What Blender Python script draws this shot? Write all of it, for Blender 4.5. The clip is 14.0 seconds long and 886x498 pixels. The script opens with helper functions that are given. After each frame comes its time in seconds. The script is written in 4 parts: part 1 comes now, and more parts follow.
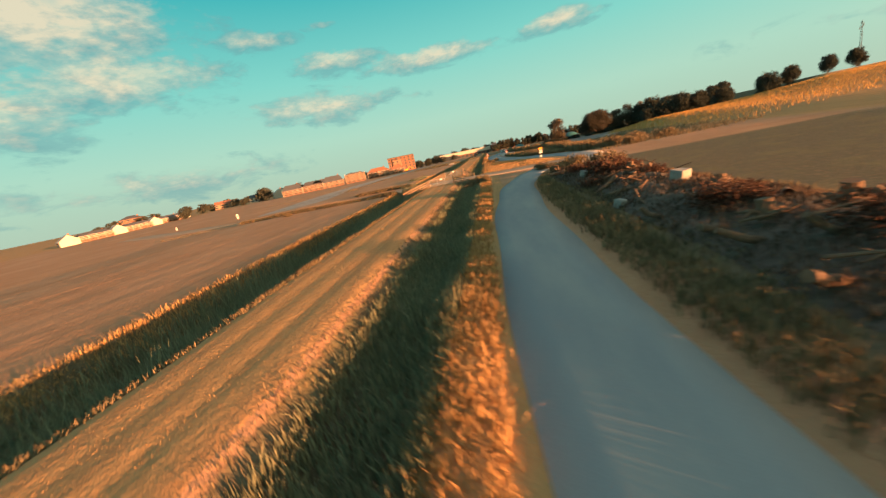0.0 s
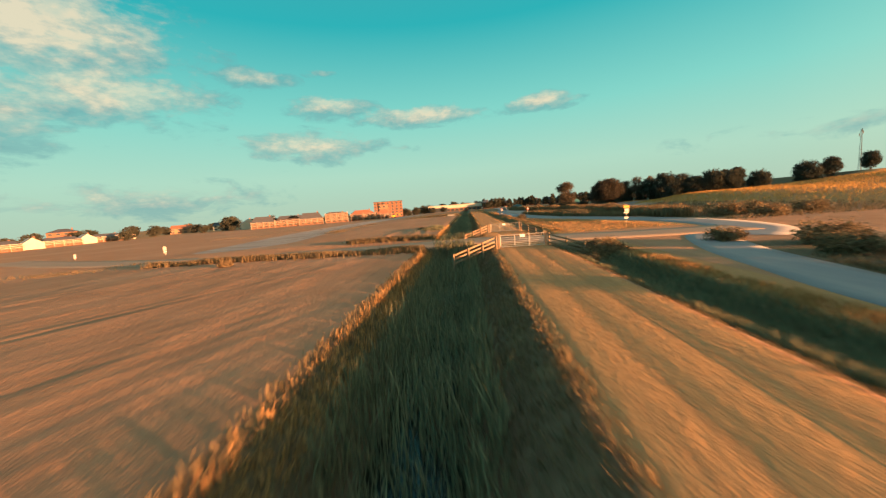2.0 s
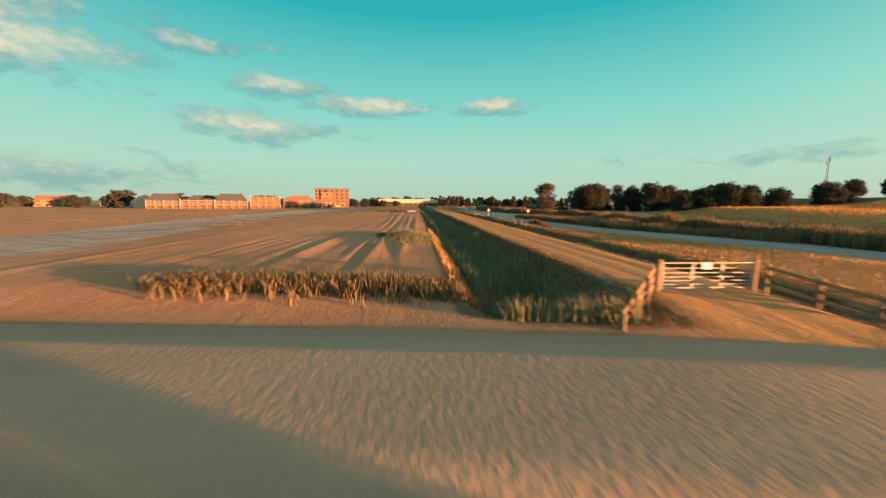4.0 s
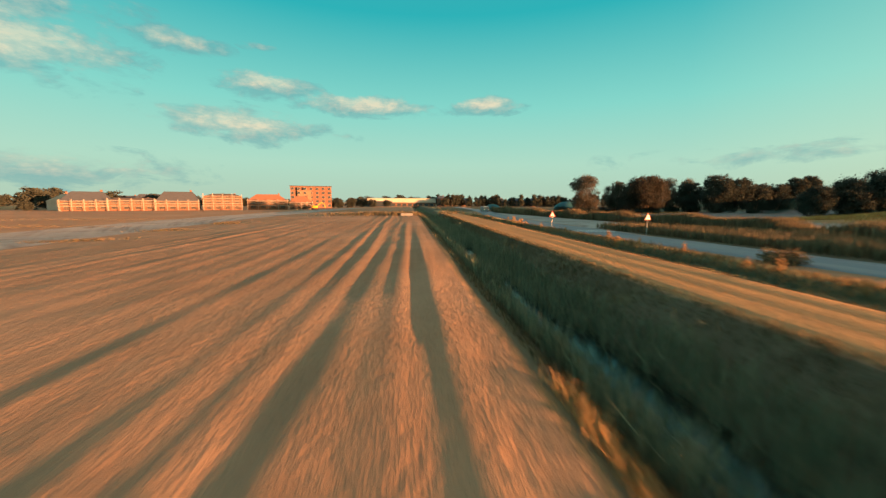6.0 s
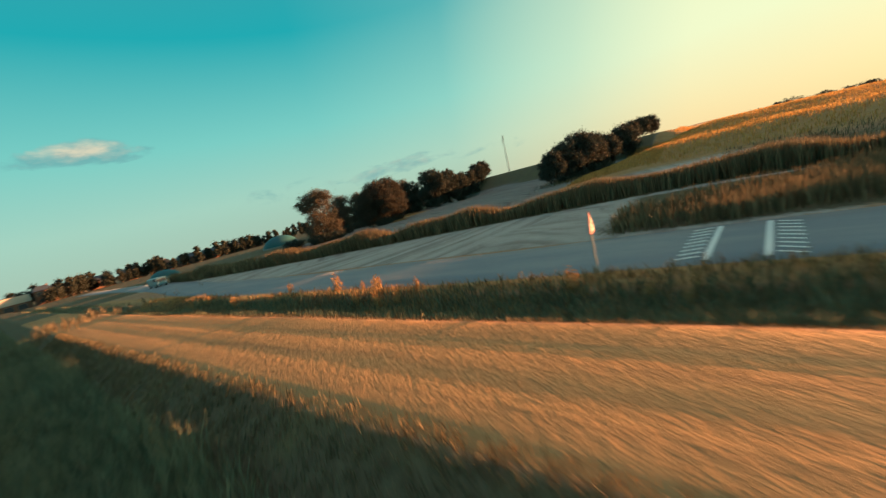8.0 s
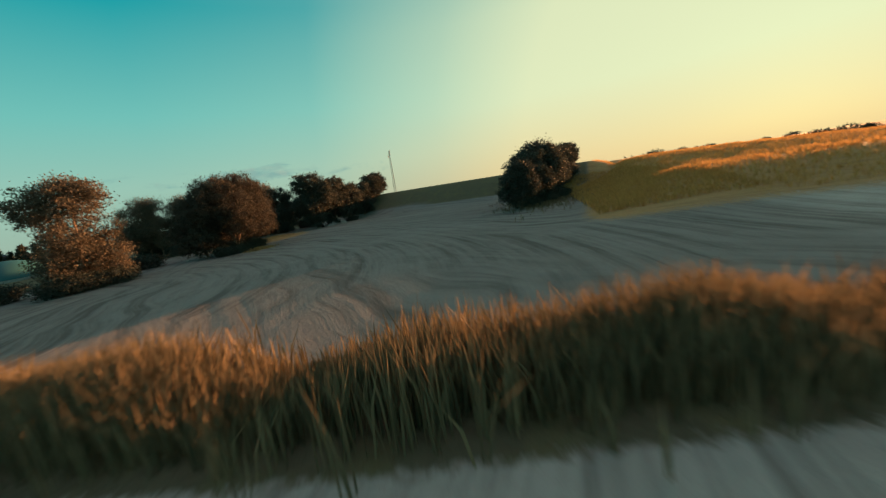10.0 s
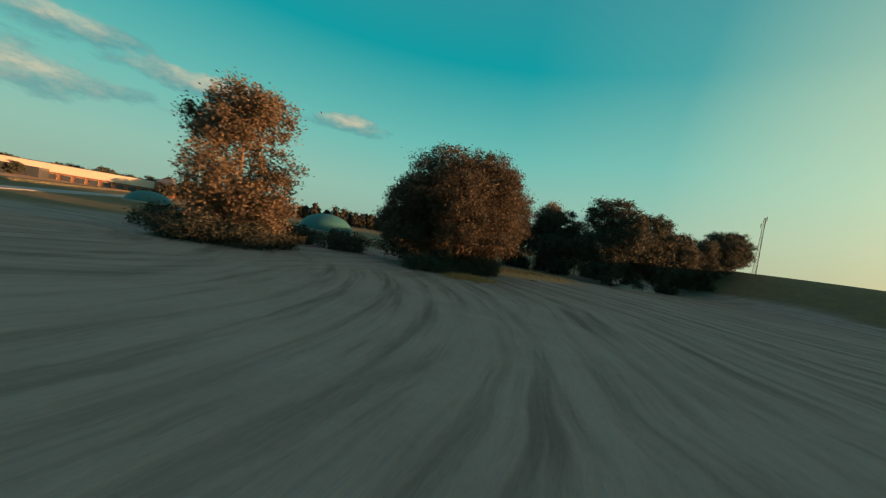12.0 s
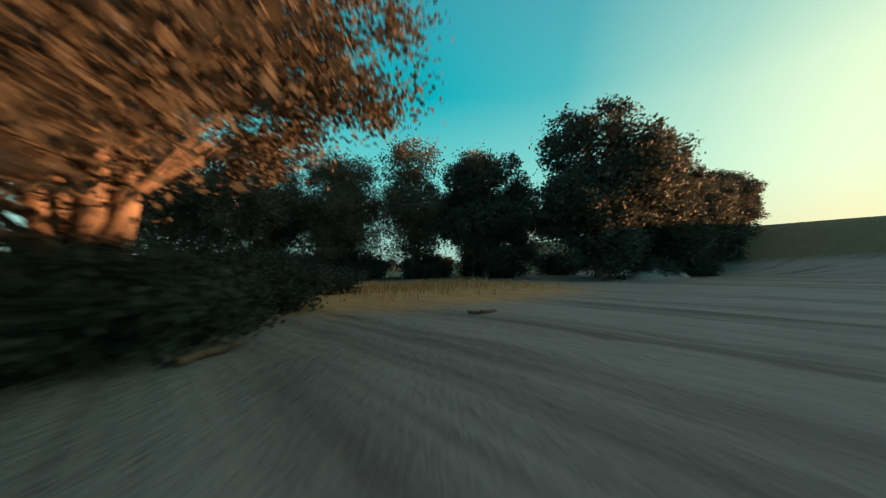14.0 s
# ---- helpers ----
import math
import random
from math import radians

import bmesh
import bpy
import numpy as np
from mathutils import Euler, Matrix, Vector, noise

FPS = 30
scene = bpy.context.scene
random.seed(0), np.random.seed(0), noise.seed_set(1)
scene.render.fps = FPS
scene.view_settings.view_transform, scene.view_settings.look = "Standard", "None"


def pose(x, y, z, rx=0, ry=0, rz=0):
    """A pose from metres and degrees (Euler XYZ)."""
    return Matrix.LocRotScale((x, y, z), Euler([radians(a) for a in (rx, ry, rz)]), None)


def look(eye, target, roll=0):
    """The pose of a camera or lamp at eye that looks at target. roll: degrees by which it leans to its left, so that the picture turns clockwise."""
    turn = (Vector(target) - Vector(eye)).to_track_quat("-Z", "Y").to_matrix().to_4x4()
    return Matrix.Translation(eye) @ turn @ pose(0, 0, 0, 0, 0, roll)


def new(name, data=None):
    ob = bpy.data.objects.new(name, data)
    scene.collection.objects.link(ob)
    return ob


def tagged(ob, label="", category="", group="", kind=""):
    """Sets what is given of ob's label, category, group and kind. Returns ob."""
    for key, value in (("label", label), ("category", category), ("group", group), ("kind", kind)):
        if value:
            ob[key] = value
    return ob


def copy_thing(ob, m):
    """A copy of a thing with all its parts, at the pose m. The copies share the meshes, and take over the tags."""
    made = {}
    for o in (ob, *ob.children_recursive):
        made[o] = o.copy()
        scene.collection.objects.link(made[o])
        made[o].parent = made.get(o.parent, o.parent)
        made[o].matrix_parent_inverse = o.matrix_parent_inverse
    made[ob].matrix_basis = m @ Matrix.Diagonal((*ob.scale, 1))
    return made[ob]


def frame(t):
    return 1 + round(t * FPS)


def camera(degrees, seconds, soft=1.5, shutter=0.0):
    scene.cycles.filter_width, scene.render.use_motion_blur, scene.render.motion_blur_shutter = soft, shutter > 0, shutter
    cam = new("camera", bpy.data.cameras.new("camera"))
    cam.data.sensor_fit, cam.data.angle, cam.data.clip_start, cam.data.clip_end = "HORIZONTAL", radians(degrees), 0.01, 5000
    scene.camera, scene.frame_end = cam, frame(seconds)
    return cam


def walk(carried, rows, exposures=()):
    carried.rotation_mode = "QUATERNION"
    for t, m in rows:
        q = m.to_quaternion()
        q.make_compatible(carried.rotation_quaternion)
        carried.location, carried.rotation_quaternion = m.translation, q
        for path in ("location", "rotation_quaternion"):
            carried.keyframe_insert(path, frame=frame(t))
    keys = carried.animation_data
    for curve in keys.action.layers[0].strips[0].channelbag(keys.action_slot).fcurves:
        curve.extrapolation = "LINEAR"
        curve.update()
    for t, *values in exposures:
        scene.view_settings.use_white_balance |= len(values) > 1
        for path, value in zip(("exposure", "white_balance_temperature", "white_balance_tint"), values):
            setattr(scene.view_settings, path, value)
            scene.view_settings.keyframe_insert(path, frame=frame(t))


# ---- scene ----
cam = camera(101.1, 14.0, soft=1.3, shutter=0.35)
# seconds, x, y, z, heading (left of +y), pitch, bank to the right
PATH = [
    (0.0, 8.40, -60.70, 4.42, 9.71, -13.84, 11.70),
    (0.5, 2.95, -56.38, 3.65, 4.54, -12.01, 10.17),
    (1.0, -0.29, -50.07, 3.48, 0.20, -9.80, 9.74),
    (1.5, -2.66, -41.78, 3.37, 3.15, -6.68, 5.27),
    (2.0, -4.68, -32.66, 3.99, 4.23, -6.44, 4.34),
    (2.5, -6.43, -22.68, 4.02, 2.79, -6.69, 3.19),
    (3.0, -7.79, -12.37, 3.58, -1.85, -7.05, 0.14),
    (3.2, -8.91, -8.98, 3.58, -3.09, -7.12, -0.22),
    (5.5, -12.43, 38.50, 3.27, -4.85, -7.37, -0.52),
    (6.0, -12.52, 50.78, 3.33, -5.43, -7.34, -0.25),
    (6.5, -13.06, 62.49, 3.53, -16.48, -7.86, 1.50),
    (7.0, -12.54, 74.66, 3.34, -30.43, -8.80, 6.26),
    (7.5, -10.37, 86.97, 3.38, -43.12, -9.45, 11.19),
    (8.0, -6.64, 96.94, 4.21, -51.89, -8.46, 14.23),
    (8.5, -2.65, 105.25, 4.99, -63.90, -11.64, 15.40),
    (8.7, -0.24, 108.62, 5.11, -69.36, -13.44, 15.49),
    (10.8, 34.20, 131.80, 4.69, -70.11, -6.46, 4.81),
    (11.0, 37.47, 133.67, 4.11, -62.65, -4.86, 1.50),
    (11.5, 46.08, 137.57, 2.77, -35.87, -0.69, -8.35),
    (12.0, 52.20, 142.29, 3.11, -28.80, -1.96, -9.47),
    (12.5, 57.81, 146.31, 3.91, -32.57, -2.67, -7.81),
    (13.0, 63.80, 154.15, 2.92, -41.60, -2.15, -2.74),
    (13.5, 70.52, 161.62, 1.66, -41.42, 0.39, -0.80),
    (14.0, 76.70, 168.98, 0.79, -40.80, 2.68, 0.69),
]


def eye_pose(x, y, z, yaw, pitch, bank):
    return pose(x, y, z, 90 + pitch, 0, yaw) @ pose(0, 0, 0, 0, 0, -bank)


walk(cam, [(r[0], eye_pose(*r[1:])) for r in PATH],
     exposures=[(0.0, 2.55, 6500, 10), (7.0, 2.55, 6450, 10), (8.0, 2.4, 6200, 8), (8.5, 2.42, 6150, 8), (11.0, 2.05, 6200, 4), (12.0, 2.08, 6100, 3), (13.0, 2.28, 5950, 3), (14.0, 2.5, 5700, 3)])

# ---------------------------------------------------------------- world and sun
SUN_AZ, SUN_EL = 119.0, 3.2


def direction(az, el):
    a, e = radians(az), radians(el)
    return Vector((math.sin(a) * math.cos(e), math.cos(a) * math.cos(e), math.sin(e)))


class Nodes:
    """Short hand for building a node tree."""

    def __init__(self, tree):
        self.tree = tree
        self.n, self.l = tree.nodes, tree.links
        self.n.clear()

    def add(self, kind, **props):
        node = self.n.new(kind)
        for k, v in props.items():
            setattr(node, k, v)
        return node

    def put(self, socket, value):
        if isinstance(value, bpy.types.NodeSocket):
            self.l.new(value, socket)
        else:
            socket.default_value = value

    def math(self, op, a, b=0.0, c=0.0, clamp=False):
        node = self.add("ShaderNodeMath", operation=op, use_clamp=clamp)
        for s, v in zip(node.inputs, (a, b, c)):
            self.put(s, v)
        return node.outputs[0]

    def dot(self, a, b):
        node = self.add("ShaderNodeVectorMath", operation="DOT_PRODUCT")
        self.put(node.inputs[0], a)
        self.put(node.inputs[1], b)
        return node.outputs["Value"]

    def mix(self, f, a, b, mode="MIX"):
        node = self.add("ShaderNodeMix", data_type="RGBA", blend_type=mode)
        self.put(node.inputs[0], f)
        for s, v in ((node.inputs[6], a), (node.inputs[7], b)):
            self.put(s, (*v, 1) if isinstance(v, tuple) and len(v) == 3 else v)
        return node.outputs[2]

    def ramp(self, f, stops, interp="LINEAR"):
        node = self.add("ShaderNodeValToRGB")
        node.color_ramp.interpolation = interp
        e = node.color_ramp.elements
        while len(e) < len(stops):
            e.new(0.5)
        for el, (p, c) in zip(e, stops):
            el.position = p
            el.color = (*c, 1) if isinstance(c, tuple) else (c, c, c, 1)
        self.put(node.inputs[0], f)
        return node.outputs[0]

    def noise(self, vec, scale, detail=3.0, rough=0.55, distort=0.0):
        node = self.add("ShaderNodeTexNoise")
        if vec is not None:
            self.put(node.inputs["Vector"], vec)
        node.inputs["Scale"].default_value = scale
        node.inputs["Detail"].default_value = detail
        node.inputs["Roughness"].default_value = rough
        node.inputs["Distortion"].default_value = distort
        return node.outputs[0]

    def scaled(self, vec, s):
        node = self.add("ShaderNodeMapping")
        self.put(node.inputs[0], vec)
        node.inputs["Scale"].default_value = s
        return node.outputs[0]

    def sep(self, vec):
        node = self.add("ShaderNodeSeparateXYZ")
        self.put(node.inputs[0], vec)
        return node.outputs


world = bpy.data.worlds.new("evening_sky")
scene.world = world
world.use_nodes = True
W = Nodes(world.node_tree)
tc = W.add("ShaderNodeTexCoord").outputs["Generated"]
sky = W.add("ShaderNodeTexSky", sky_type="NISHITA", sun_disc=False)
sky.sun_elevation, sky.sun_rotation = radians(SUN_EL), radians(SUN_AZ)
sky.dust_density, sky.ozone_density = 2.0, 3.0
el_ = W.math("ARCSINE", W.sep(tc)[2])
el01 = W.math("MULTIPLY_ADD", el_, 1 / math.pi, 0.5)
sun_dot = W.dot(tc, direction(SUN_AZ, 2.0))
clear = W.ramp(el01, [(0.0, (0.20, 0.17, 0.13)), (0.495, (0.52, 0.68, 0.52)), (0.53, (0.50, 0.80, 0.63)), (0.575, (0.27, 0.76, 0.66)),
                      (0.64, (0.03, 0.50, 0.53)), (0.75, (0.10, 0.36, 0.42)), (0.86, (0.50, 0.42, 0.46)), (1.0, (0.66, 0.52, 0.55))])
glow = W.ramp(W.math("MULTIPLY_ADD", sun_dot, 0.5, 0.5), [(0.58, 0.0), (0.74, 0.10), (0.86, 0.52), (0.93, 0.95), (1.0, 1.0)])
glow = W.math("MULTIPLY", glow, W.ramp(el01, [(0.5, 1.0), (0.62, 0.95), (0.72, 0.45), (0.85, 0.08)]))
halo = W.mix(W.ramp(el01, [(0.5, 0.0), (0.56, 1.0)]), (1.30, 0.95, 0.45), (1.22, 1.22, 0.72))
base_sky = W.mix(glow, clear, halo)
base_sky = W.mix(0.12, base_sky, W.mix(1.0, sky.outputs[0], (0.06, 0.10, 0.08), "MULTIPLY"))
# clouds: soft banks at a few directions (azimuth, elevation, half width, half height, cover)
CLOUDS = [(-50, 20.5, 16, 7.5, 1.05), (-45, 15, 13, 4.0, .95), (-58, 12, 12, 5, .95), (-29, 18.6, 5.5, 1.4, .8), (-19, 15.4, 7, 2.0, .95),
          (-6, 13.6, 11, 2.0, .95), (11.5, 14, 6, 1.5, 1.0), (-23, 9.8, 12, 2.8, .85), (-44, 3.5, 20, 2.6, .65), (45, 5.5, 24, 1.6, .4),
          (-68, 18, 12, 7.0, .9), (-20, 19.6, 2.5, .6, .5), (-85, 9, 14, 3.0, .7), (-9, 9.2, 4, .8, .4)]
cn = W.noise(W.scaled(tc, (1.0, 1.0, 2.6)), 9.0, 6.0, 0.6, 0.4)
fine = W.noise(W.scaled(tc, (1.0, 1.0, 2.2)), 30.0, 4.0, 0.6)
total, shade = 0.0, 0.0
for az, el, wa, we, cover in CLOUDS:
    c = direction(az, el)
    e1 = direction(az + 90, 0)
    e2 = direction(az, el + 90)
    u = W.math("DIVIDE", W.dot(tc, e1), math.sin(radians(wa)))
    v = W.math("DIVIDE", W.dot(tc, e2), math.sin(radians(we)))
    r2 = W.math("ADD", W.math("MULTIPLY", u, u), W.math("MULTIPLY", v, v))
    m = W.math("MULTIPLY", W.math("SUBTRACT", 1.15, W.math("SQRT", r2), clamp=True), W.math("GREATER_THAN", W.dot(tc, c), 0.3))
    m = W.math("MULTIPLY", m, cover)
    shade = W.math("MAXIMUM", W.math("MULTIPLY", m, W.math("MULTIPLY_ADD", v, 0.5, 0.55)), shade)
    total = W.math("MAXIMUM", m, total)
dens = W.math("MULTIPLY_ADD", W.math("SUBTRACT", cn, 0.5), 1.7, W.math("MULTIPLY", total, 0.95))
dens = W.math("MULTIPLY_ADD", W.math("SUBTRACT", fine, 0.5), 0.45, dens)
dens = W.math("MULTIPLY", dens, W.math("GREATER_THAN", total, 0.001))
cover = W.ramp(dens, [(0.16, 0.0), (0.55, 0.6), (0.95, 0.88)], "EASE")
lit = W.math("ADD", shade, W.math("MULTIPLY", W.math("SUBTRACT", fine, 0.5), 0.9))
cloud_col = W.ramp(lit, [(0.12, (0.17, 0.40, 0.41)), (0.34, (0.42, 0.52, 0.45)), (0.60, (0.86, 0.74, 0.52))])
full_sky = W.mix(cover, base_sky, cloud_col)
bg = W.add("ShaderNodeBackground")
W.put(bg.inputs[0], full_sky)
bg.inputs[1].default_value = 0.17
W.put(W.add("ShaderNodeOutputWorld").inputs[0], bg.outputs[0])

sun = new("sun", bpy.data.lights.new("sun", "SUN"))
sun.data.energy, sun.data.angle, sun.data.color = 3.9, radians(0.8), (1.0, 0.42, 0.16)
sun.matrix_world = look(direction(SUN_AZ, SUN_EL) * 300, (0, 0, 0))


# ---------------------------------------------------------------- materials
def material(name):
    m = bpy.data.materials.new(name)
    m.use_nodes = True
    return m, Nodes(m.node_tree)


def finish(N, color, rough=0.8, bump=None, strength=0.4, dist=0.05, metal=0.0, spec=0.3, trans=None):
    b = N.add("ShaderNodeBsdfPrincipled")
    N.put(b.inputs["Base Color"], (*color, 1) if isinstance(color, tuple) else color)
    N.put(b.inputs["Roughness"], rough)
    N.put(b.inputs["Metallic"], metal)
    b.inputs["Specular IOR Level"].default_value = spec
    if bump is not None:
        bp = N.add("ShaderNodeBump")
        bp.inputs["Strength"].default_value = strength
        bp.inputs["Distance"].default_value = dist
        N.put(bp.inputs["Height"], bump)
        N.l.new(bp.outputs[0], b.inputs["Normal"])
    out = b.outputs[0]
    if trans:
        t = N.add("ShaderNodeBsdfTranslucent")
        N.put(t.inputs[0], (*color, 1) if isinstance(color, tuple) else color)
        mx = N.add("ShaderNodeMixShader")
        mx.inputs[0].default_value = trans
        N.l.new(out, mx.inputs[1])
        N.l.new(t.outputs[0], mx.inputs[2])
        out = mx.outputs[0]
    N.l.new(out, N.add("ShaderNodeOutputMaterial").inputs[0])


def plain(name, color, rough=0.7, metal=0.0, vary=0.25, scale=3.0, bump=0.2):
    m, N = material(name)
    p = N.add("ShaderNodeTexCoord").outputs["Object"]
    a = N.noise(p, scale, 4)
    b = N.noise(p, scale * 9, 3)
    f = N.math("MULTIPLY_ADD", a, 0.6, N.math("MULTIPLY", b, 0.4))
    lo = tuple(c * (1 - vary) for c in color)
    hi = tuple(min(1, c * (1 + vary)) for c in color)
    finish(N, N.ramp(f, [(0.3, lo), (0.7, hi)]), rough, b, bump, 0.01, metal)
    return m


def leafy(name, dark, light, trans=0.3):
    m, N = material(name)
    r = N.add("ShaderNodeNewGeometry").outputs["Random Per Island"]
    p = N.add("ShaderNodeTexCoord").outputs["Object"]
    f = N.math("MULTIPLY_ADD", r, 0.7, N.math("MULTIPLY", N.noise(p, 0.5, 2), 0.5))
    finish(N, N.ramp(f, [(0.2, dark), (0.95, light)]), 0.7, trans=trans, spec=0.12)
    return m


def bark(name, color):
    m, N = material(name)
    p = N.add("ShaderNodeTexCoord").outputs["Object"]
    a = N.noise(N.scaled(p, (6, 6, 1.2)), 2.0, 5)
    finish(N, N.ramp(a, [(0.3, tuple(c * .5 for c in color)), (0.7, color)]), 0.9, a, 0.8, 0.05)
    return m


# the ground: sandy soil, with cover of green grass (R), straw (G) and pale sand (B) by area; alpha darkens the eastern
# sand
m_ground, N = material("ground_cover")
pos = N.add("ShaderNodeNewGeometry").outputs["Position"]
zone = N.add("ShaderNodeAttribute", attribute_name="cover")
zs = N.add("ShaderNodeSeparateColor")
N.l.new(zone.outputs["Color"], zs.inputs[0])
big = N.noise(pos, 0.06, 4)
mid = N.noise(pos, 0.5, 5)
small = N.noise(pos, 4.0, 4, 0.65)
streak = N.noise(N.scaled(pos, (1.6, 0.06, 1.0)), 1.0, 4, 0.6)
soil = N.mix(N.math("MULTIPLY_ADD", mid, 0.6, N.math("MULTIPLY", small, 0.4)), (0.30, 0.155, 0.085), (0.56, 0.31, 0.17))
soil = N.mix(N.ramp(streak, [(0.42, 0.0), (0.62, 0.55)]), soil, (0.34, 0.185, 0.105))
soil = N.mix(N.ramp(big, [(0.45, 0.0), (0.7, 0.5)]), soil, (0.52, 0.32, 0.195))
pale = N.mix(N.math("MULTIPLY_ADD", mid, 0.7, N.math("MULTIPLY", small, 0.3)), (0.36, 0.295, 0.25), (0.60, 0.51, 0.44))
straw = N.mix(N.noise(N.scaled(pos, (1.0, 0.45, 1.0)), 5.0, 5, 0.7), (0.31, 0.165, 0.07), (0.64, 0.36, 0.155))
straw = N.mix(N.ramp(streak, [(0.45, 0.0), (0.65, 0.5)]), straw, (0.28, 0.16, 0.08))
grass = N.mix(N.noise(pos, 3.0, 5, 0.7), (0.085, 0.07, 0.045), (0.20, 0.16, 0.095))
grass = N.mix(N.ramp(mid, [(0.5, 0.0), (0.7, 0.6)]), grass, (0.19, 0.155, 0.07))
# wheel lines that fan out from the gap in the trees, and turning circles
rel = N.add("ShaderNodeVectorMath", operation="SUBTRACT")
N.l.new(pos, rel.inputs[0])
rel.inputs[1].default_value = (99, 199, 0)
rx_, ry_, _rz = N.sep(rel.outputs[0])
ang = N.math("ARCTAN2", rx_, N.math("MULTIPLY", ry_, -1.0))
dst = N.math("SQRT", N.math("ADD", N.math("MULTIPLY", rx_, rx_), N.math("MULTIPLY", ry_, ry_)))
warp = N.math("MULTIPLY_ADD", N.noise(pos, 0.05, 2), 0.16, ang)
fan_v = N.add("ShaderNodeCombineXYZ")
N.put(fan_v.inputs[0], N.math("MULTIPLY", warp, 46.0))
N.put(fan_v.inputs[1], N.math("MULTIPLY", dst, 0.035))
fan = N.noise(fan_v.outputs[0], 1.0, 6, 0.68)
rel2 = N.add("ShaderNodeVectorMath", operation="SUBTRACT")
N.l.new(pos, rel2.inputs[0])
rel2.inputs[1].default_value = (30, 175, 0)
sx_, sy_, _sz = N.sep(rel2.outputs[0])
ang2 = N.math("ARCTAN2", sx_, sy_)
dst2 = N.math("SQRT", N.math("ADD", N.math("MULTIPLY", sx_, sx_), N.math("MULTIPLY", sy_, sy_)))
arc_v = N.add("ShaderNodeCombineXYZ")
N.put(arc_v.inputs[0], N.math("MULTIPLY", dst2, 0.75))
N.put(arc_v.inputs[1], N.math("MULTIPLY", ang2, 1.6))
arcs = N.noise(arc_v.outputs[0], 1.0, 6, 0.66)
where = N.ramp(N.noise(pos, 0.045, 2), [(0.44, 0.0), (0.56, 1.0)])
lines_ = N.mix(where, fan, arcs)
pale = N.mix(N.ramp(lines_, [(0.38, 0.65), (0.5, 0.12), (0.56, 0.0)]), pale, (0.165, 0.125, 0.105))
pale = N.mix(N.ramp(lines_, [(0.56, 0.0), (0.66, 0.55)]), pale, (0.50, 0.43, 0.37))
# East of the reed belt the sand's darker tone is partly painted-in shade.
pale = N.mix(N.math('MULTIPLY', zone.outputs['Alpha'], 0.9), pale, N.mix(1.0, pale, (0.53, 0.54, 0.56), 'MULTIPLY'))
jit = N.math("MULTIPLY", N.math("SUBTRACT", small, 0.5), 0.9)
edge = lambda s: N.ramp(N.math("ADD", s, jit), [(0.35, 0.0), (0.65, 1.0)])
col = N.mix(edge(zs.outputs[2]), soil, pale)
col = N.mix(edge(zs.outputs[1]), col, straw)
col = N.mix(edge(zs.outputs[0]), col, grass)
relief = N.math('MULTIPLY_ADD', N.math('MULTIPLY', lines_, zs.outputs[2]), 1.6, N.math("MULTIPLY_ADD", small, 0.5, N.math("MULTIPLY_ADD", N.noise(pos, 14.0, 3), 0.25, N.math("MULTIPLY", mid, 0.8))))
finish(N, col, 0.95, relief, 0.9, 0.16, spec=0.1)

m_asphalt, N = material("asphalt")
pos = N.add("ShaderNodeNewGeometry").outputs["Position"]
dust = N.ramp(N.noise(N.scaled(pos, (0.5, 0.12, 1)), 1.0, 5, 0.6), [(0.4, 0.0), (0.75, 0.75)])
grit = N.noise(pos, 30.0, 2)
acol = N.mix(grit, (0.21, 0.215, 0.225), (0.31, 0.315, 0.325))
finish(N, N.mix(dust, acol, (0.38, 0.36, 0.33)), 0.95, grit, 0.3, 0.01, spec=0.05)

m_track, N = material("dirt_track")
pos = N.add("ShaderNodeNewGeometry").outputs["Position"]
a = N.noise(N.scaled(pos, (0.1, 0.9, 1)), 1.0, 5, 0.6)
b = N.noise(pos, 5.0, 4)
finish(N, N.mix(N.math("MULTIPLY_ADD", a, 0.6, N.math("MULTIPLY", b, 0.4)), (0.29, 0.20, 0.135), (0.52, 0.37, 0.26)), 0.95, b, 0.5, 0.06, spec=0.1)

m_water, N = material("ditch_water")
pos = N.add("ShaderNodeNewGeometry").outputs["Position"]
finish(N, (0.012, 0.018, 0.014), 0.16, N.noise(pos, 3.0, 3), 0.1, 0.02, spec=0.6)

m_reed = leafy("reed_green", (0.10, 0.11, 0.072), (0.29, 0.275, 0.165), 0.25)
m_straw = leafy("dry_grass", (0.26, 0.145, 0.06), (0.58, 0.34, 0.145), 0.15)
# Crop brighter and more orange than dry_grass, partly standing in for backlit glow.
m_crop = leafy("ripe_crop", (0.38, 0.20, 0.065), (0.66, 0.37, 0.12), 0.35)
m_weed = leafy("verge_weeds", (0.08, 0.07, 0.042), (0.29, 0.205, 0.115), 0.25)
m_leaf_a = leafy("willow_leaf", (0.075, 0.068, 0.048), (0.16, 0.125, 0.088))
m_leaf_b = leafy("maple_leaf", (0.05, 0.047, 0.036), (0.086, 0.071, 0.052), 0.25)
m_leaf_c = leafy("alder_leaf", (0.036, 0.044, 0.038), (0.074, 0.078, 0.058), 0.2)
m_leaf_red = leafy("withered_leaf", (0.04, 0.024, 0.018), (0.14, 0.07, 0.045))
m_twig = leafy("dead_twigs", (0.035, 0.026, 0.02), (0.15, 0.10, 0.07), 0.0)
m_bark = bark("bark", (0.24, 0.165, 0.115))
m_wood = plain("fence_timber", (0.25, 0.175, 0.115), 0.85, vary=0.35, scale=6)
m_galv = plain("galvanised_steel", (0.42, 0.40, 0.37), 0.5, 0.35, 0.15, 5)
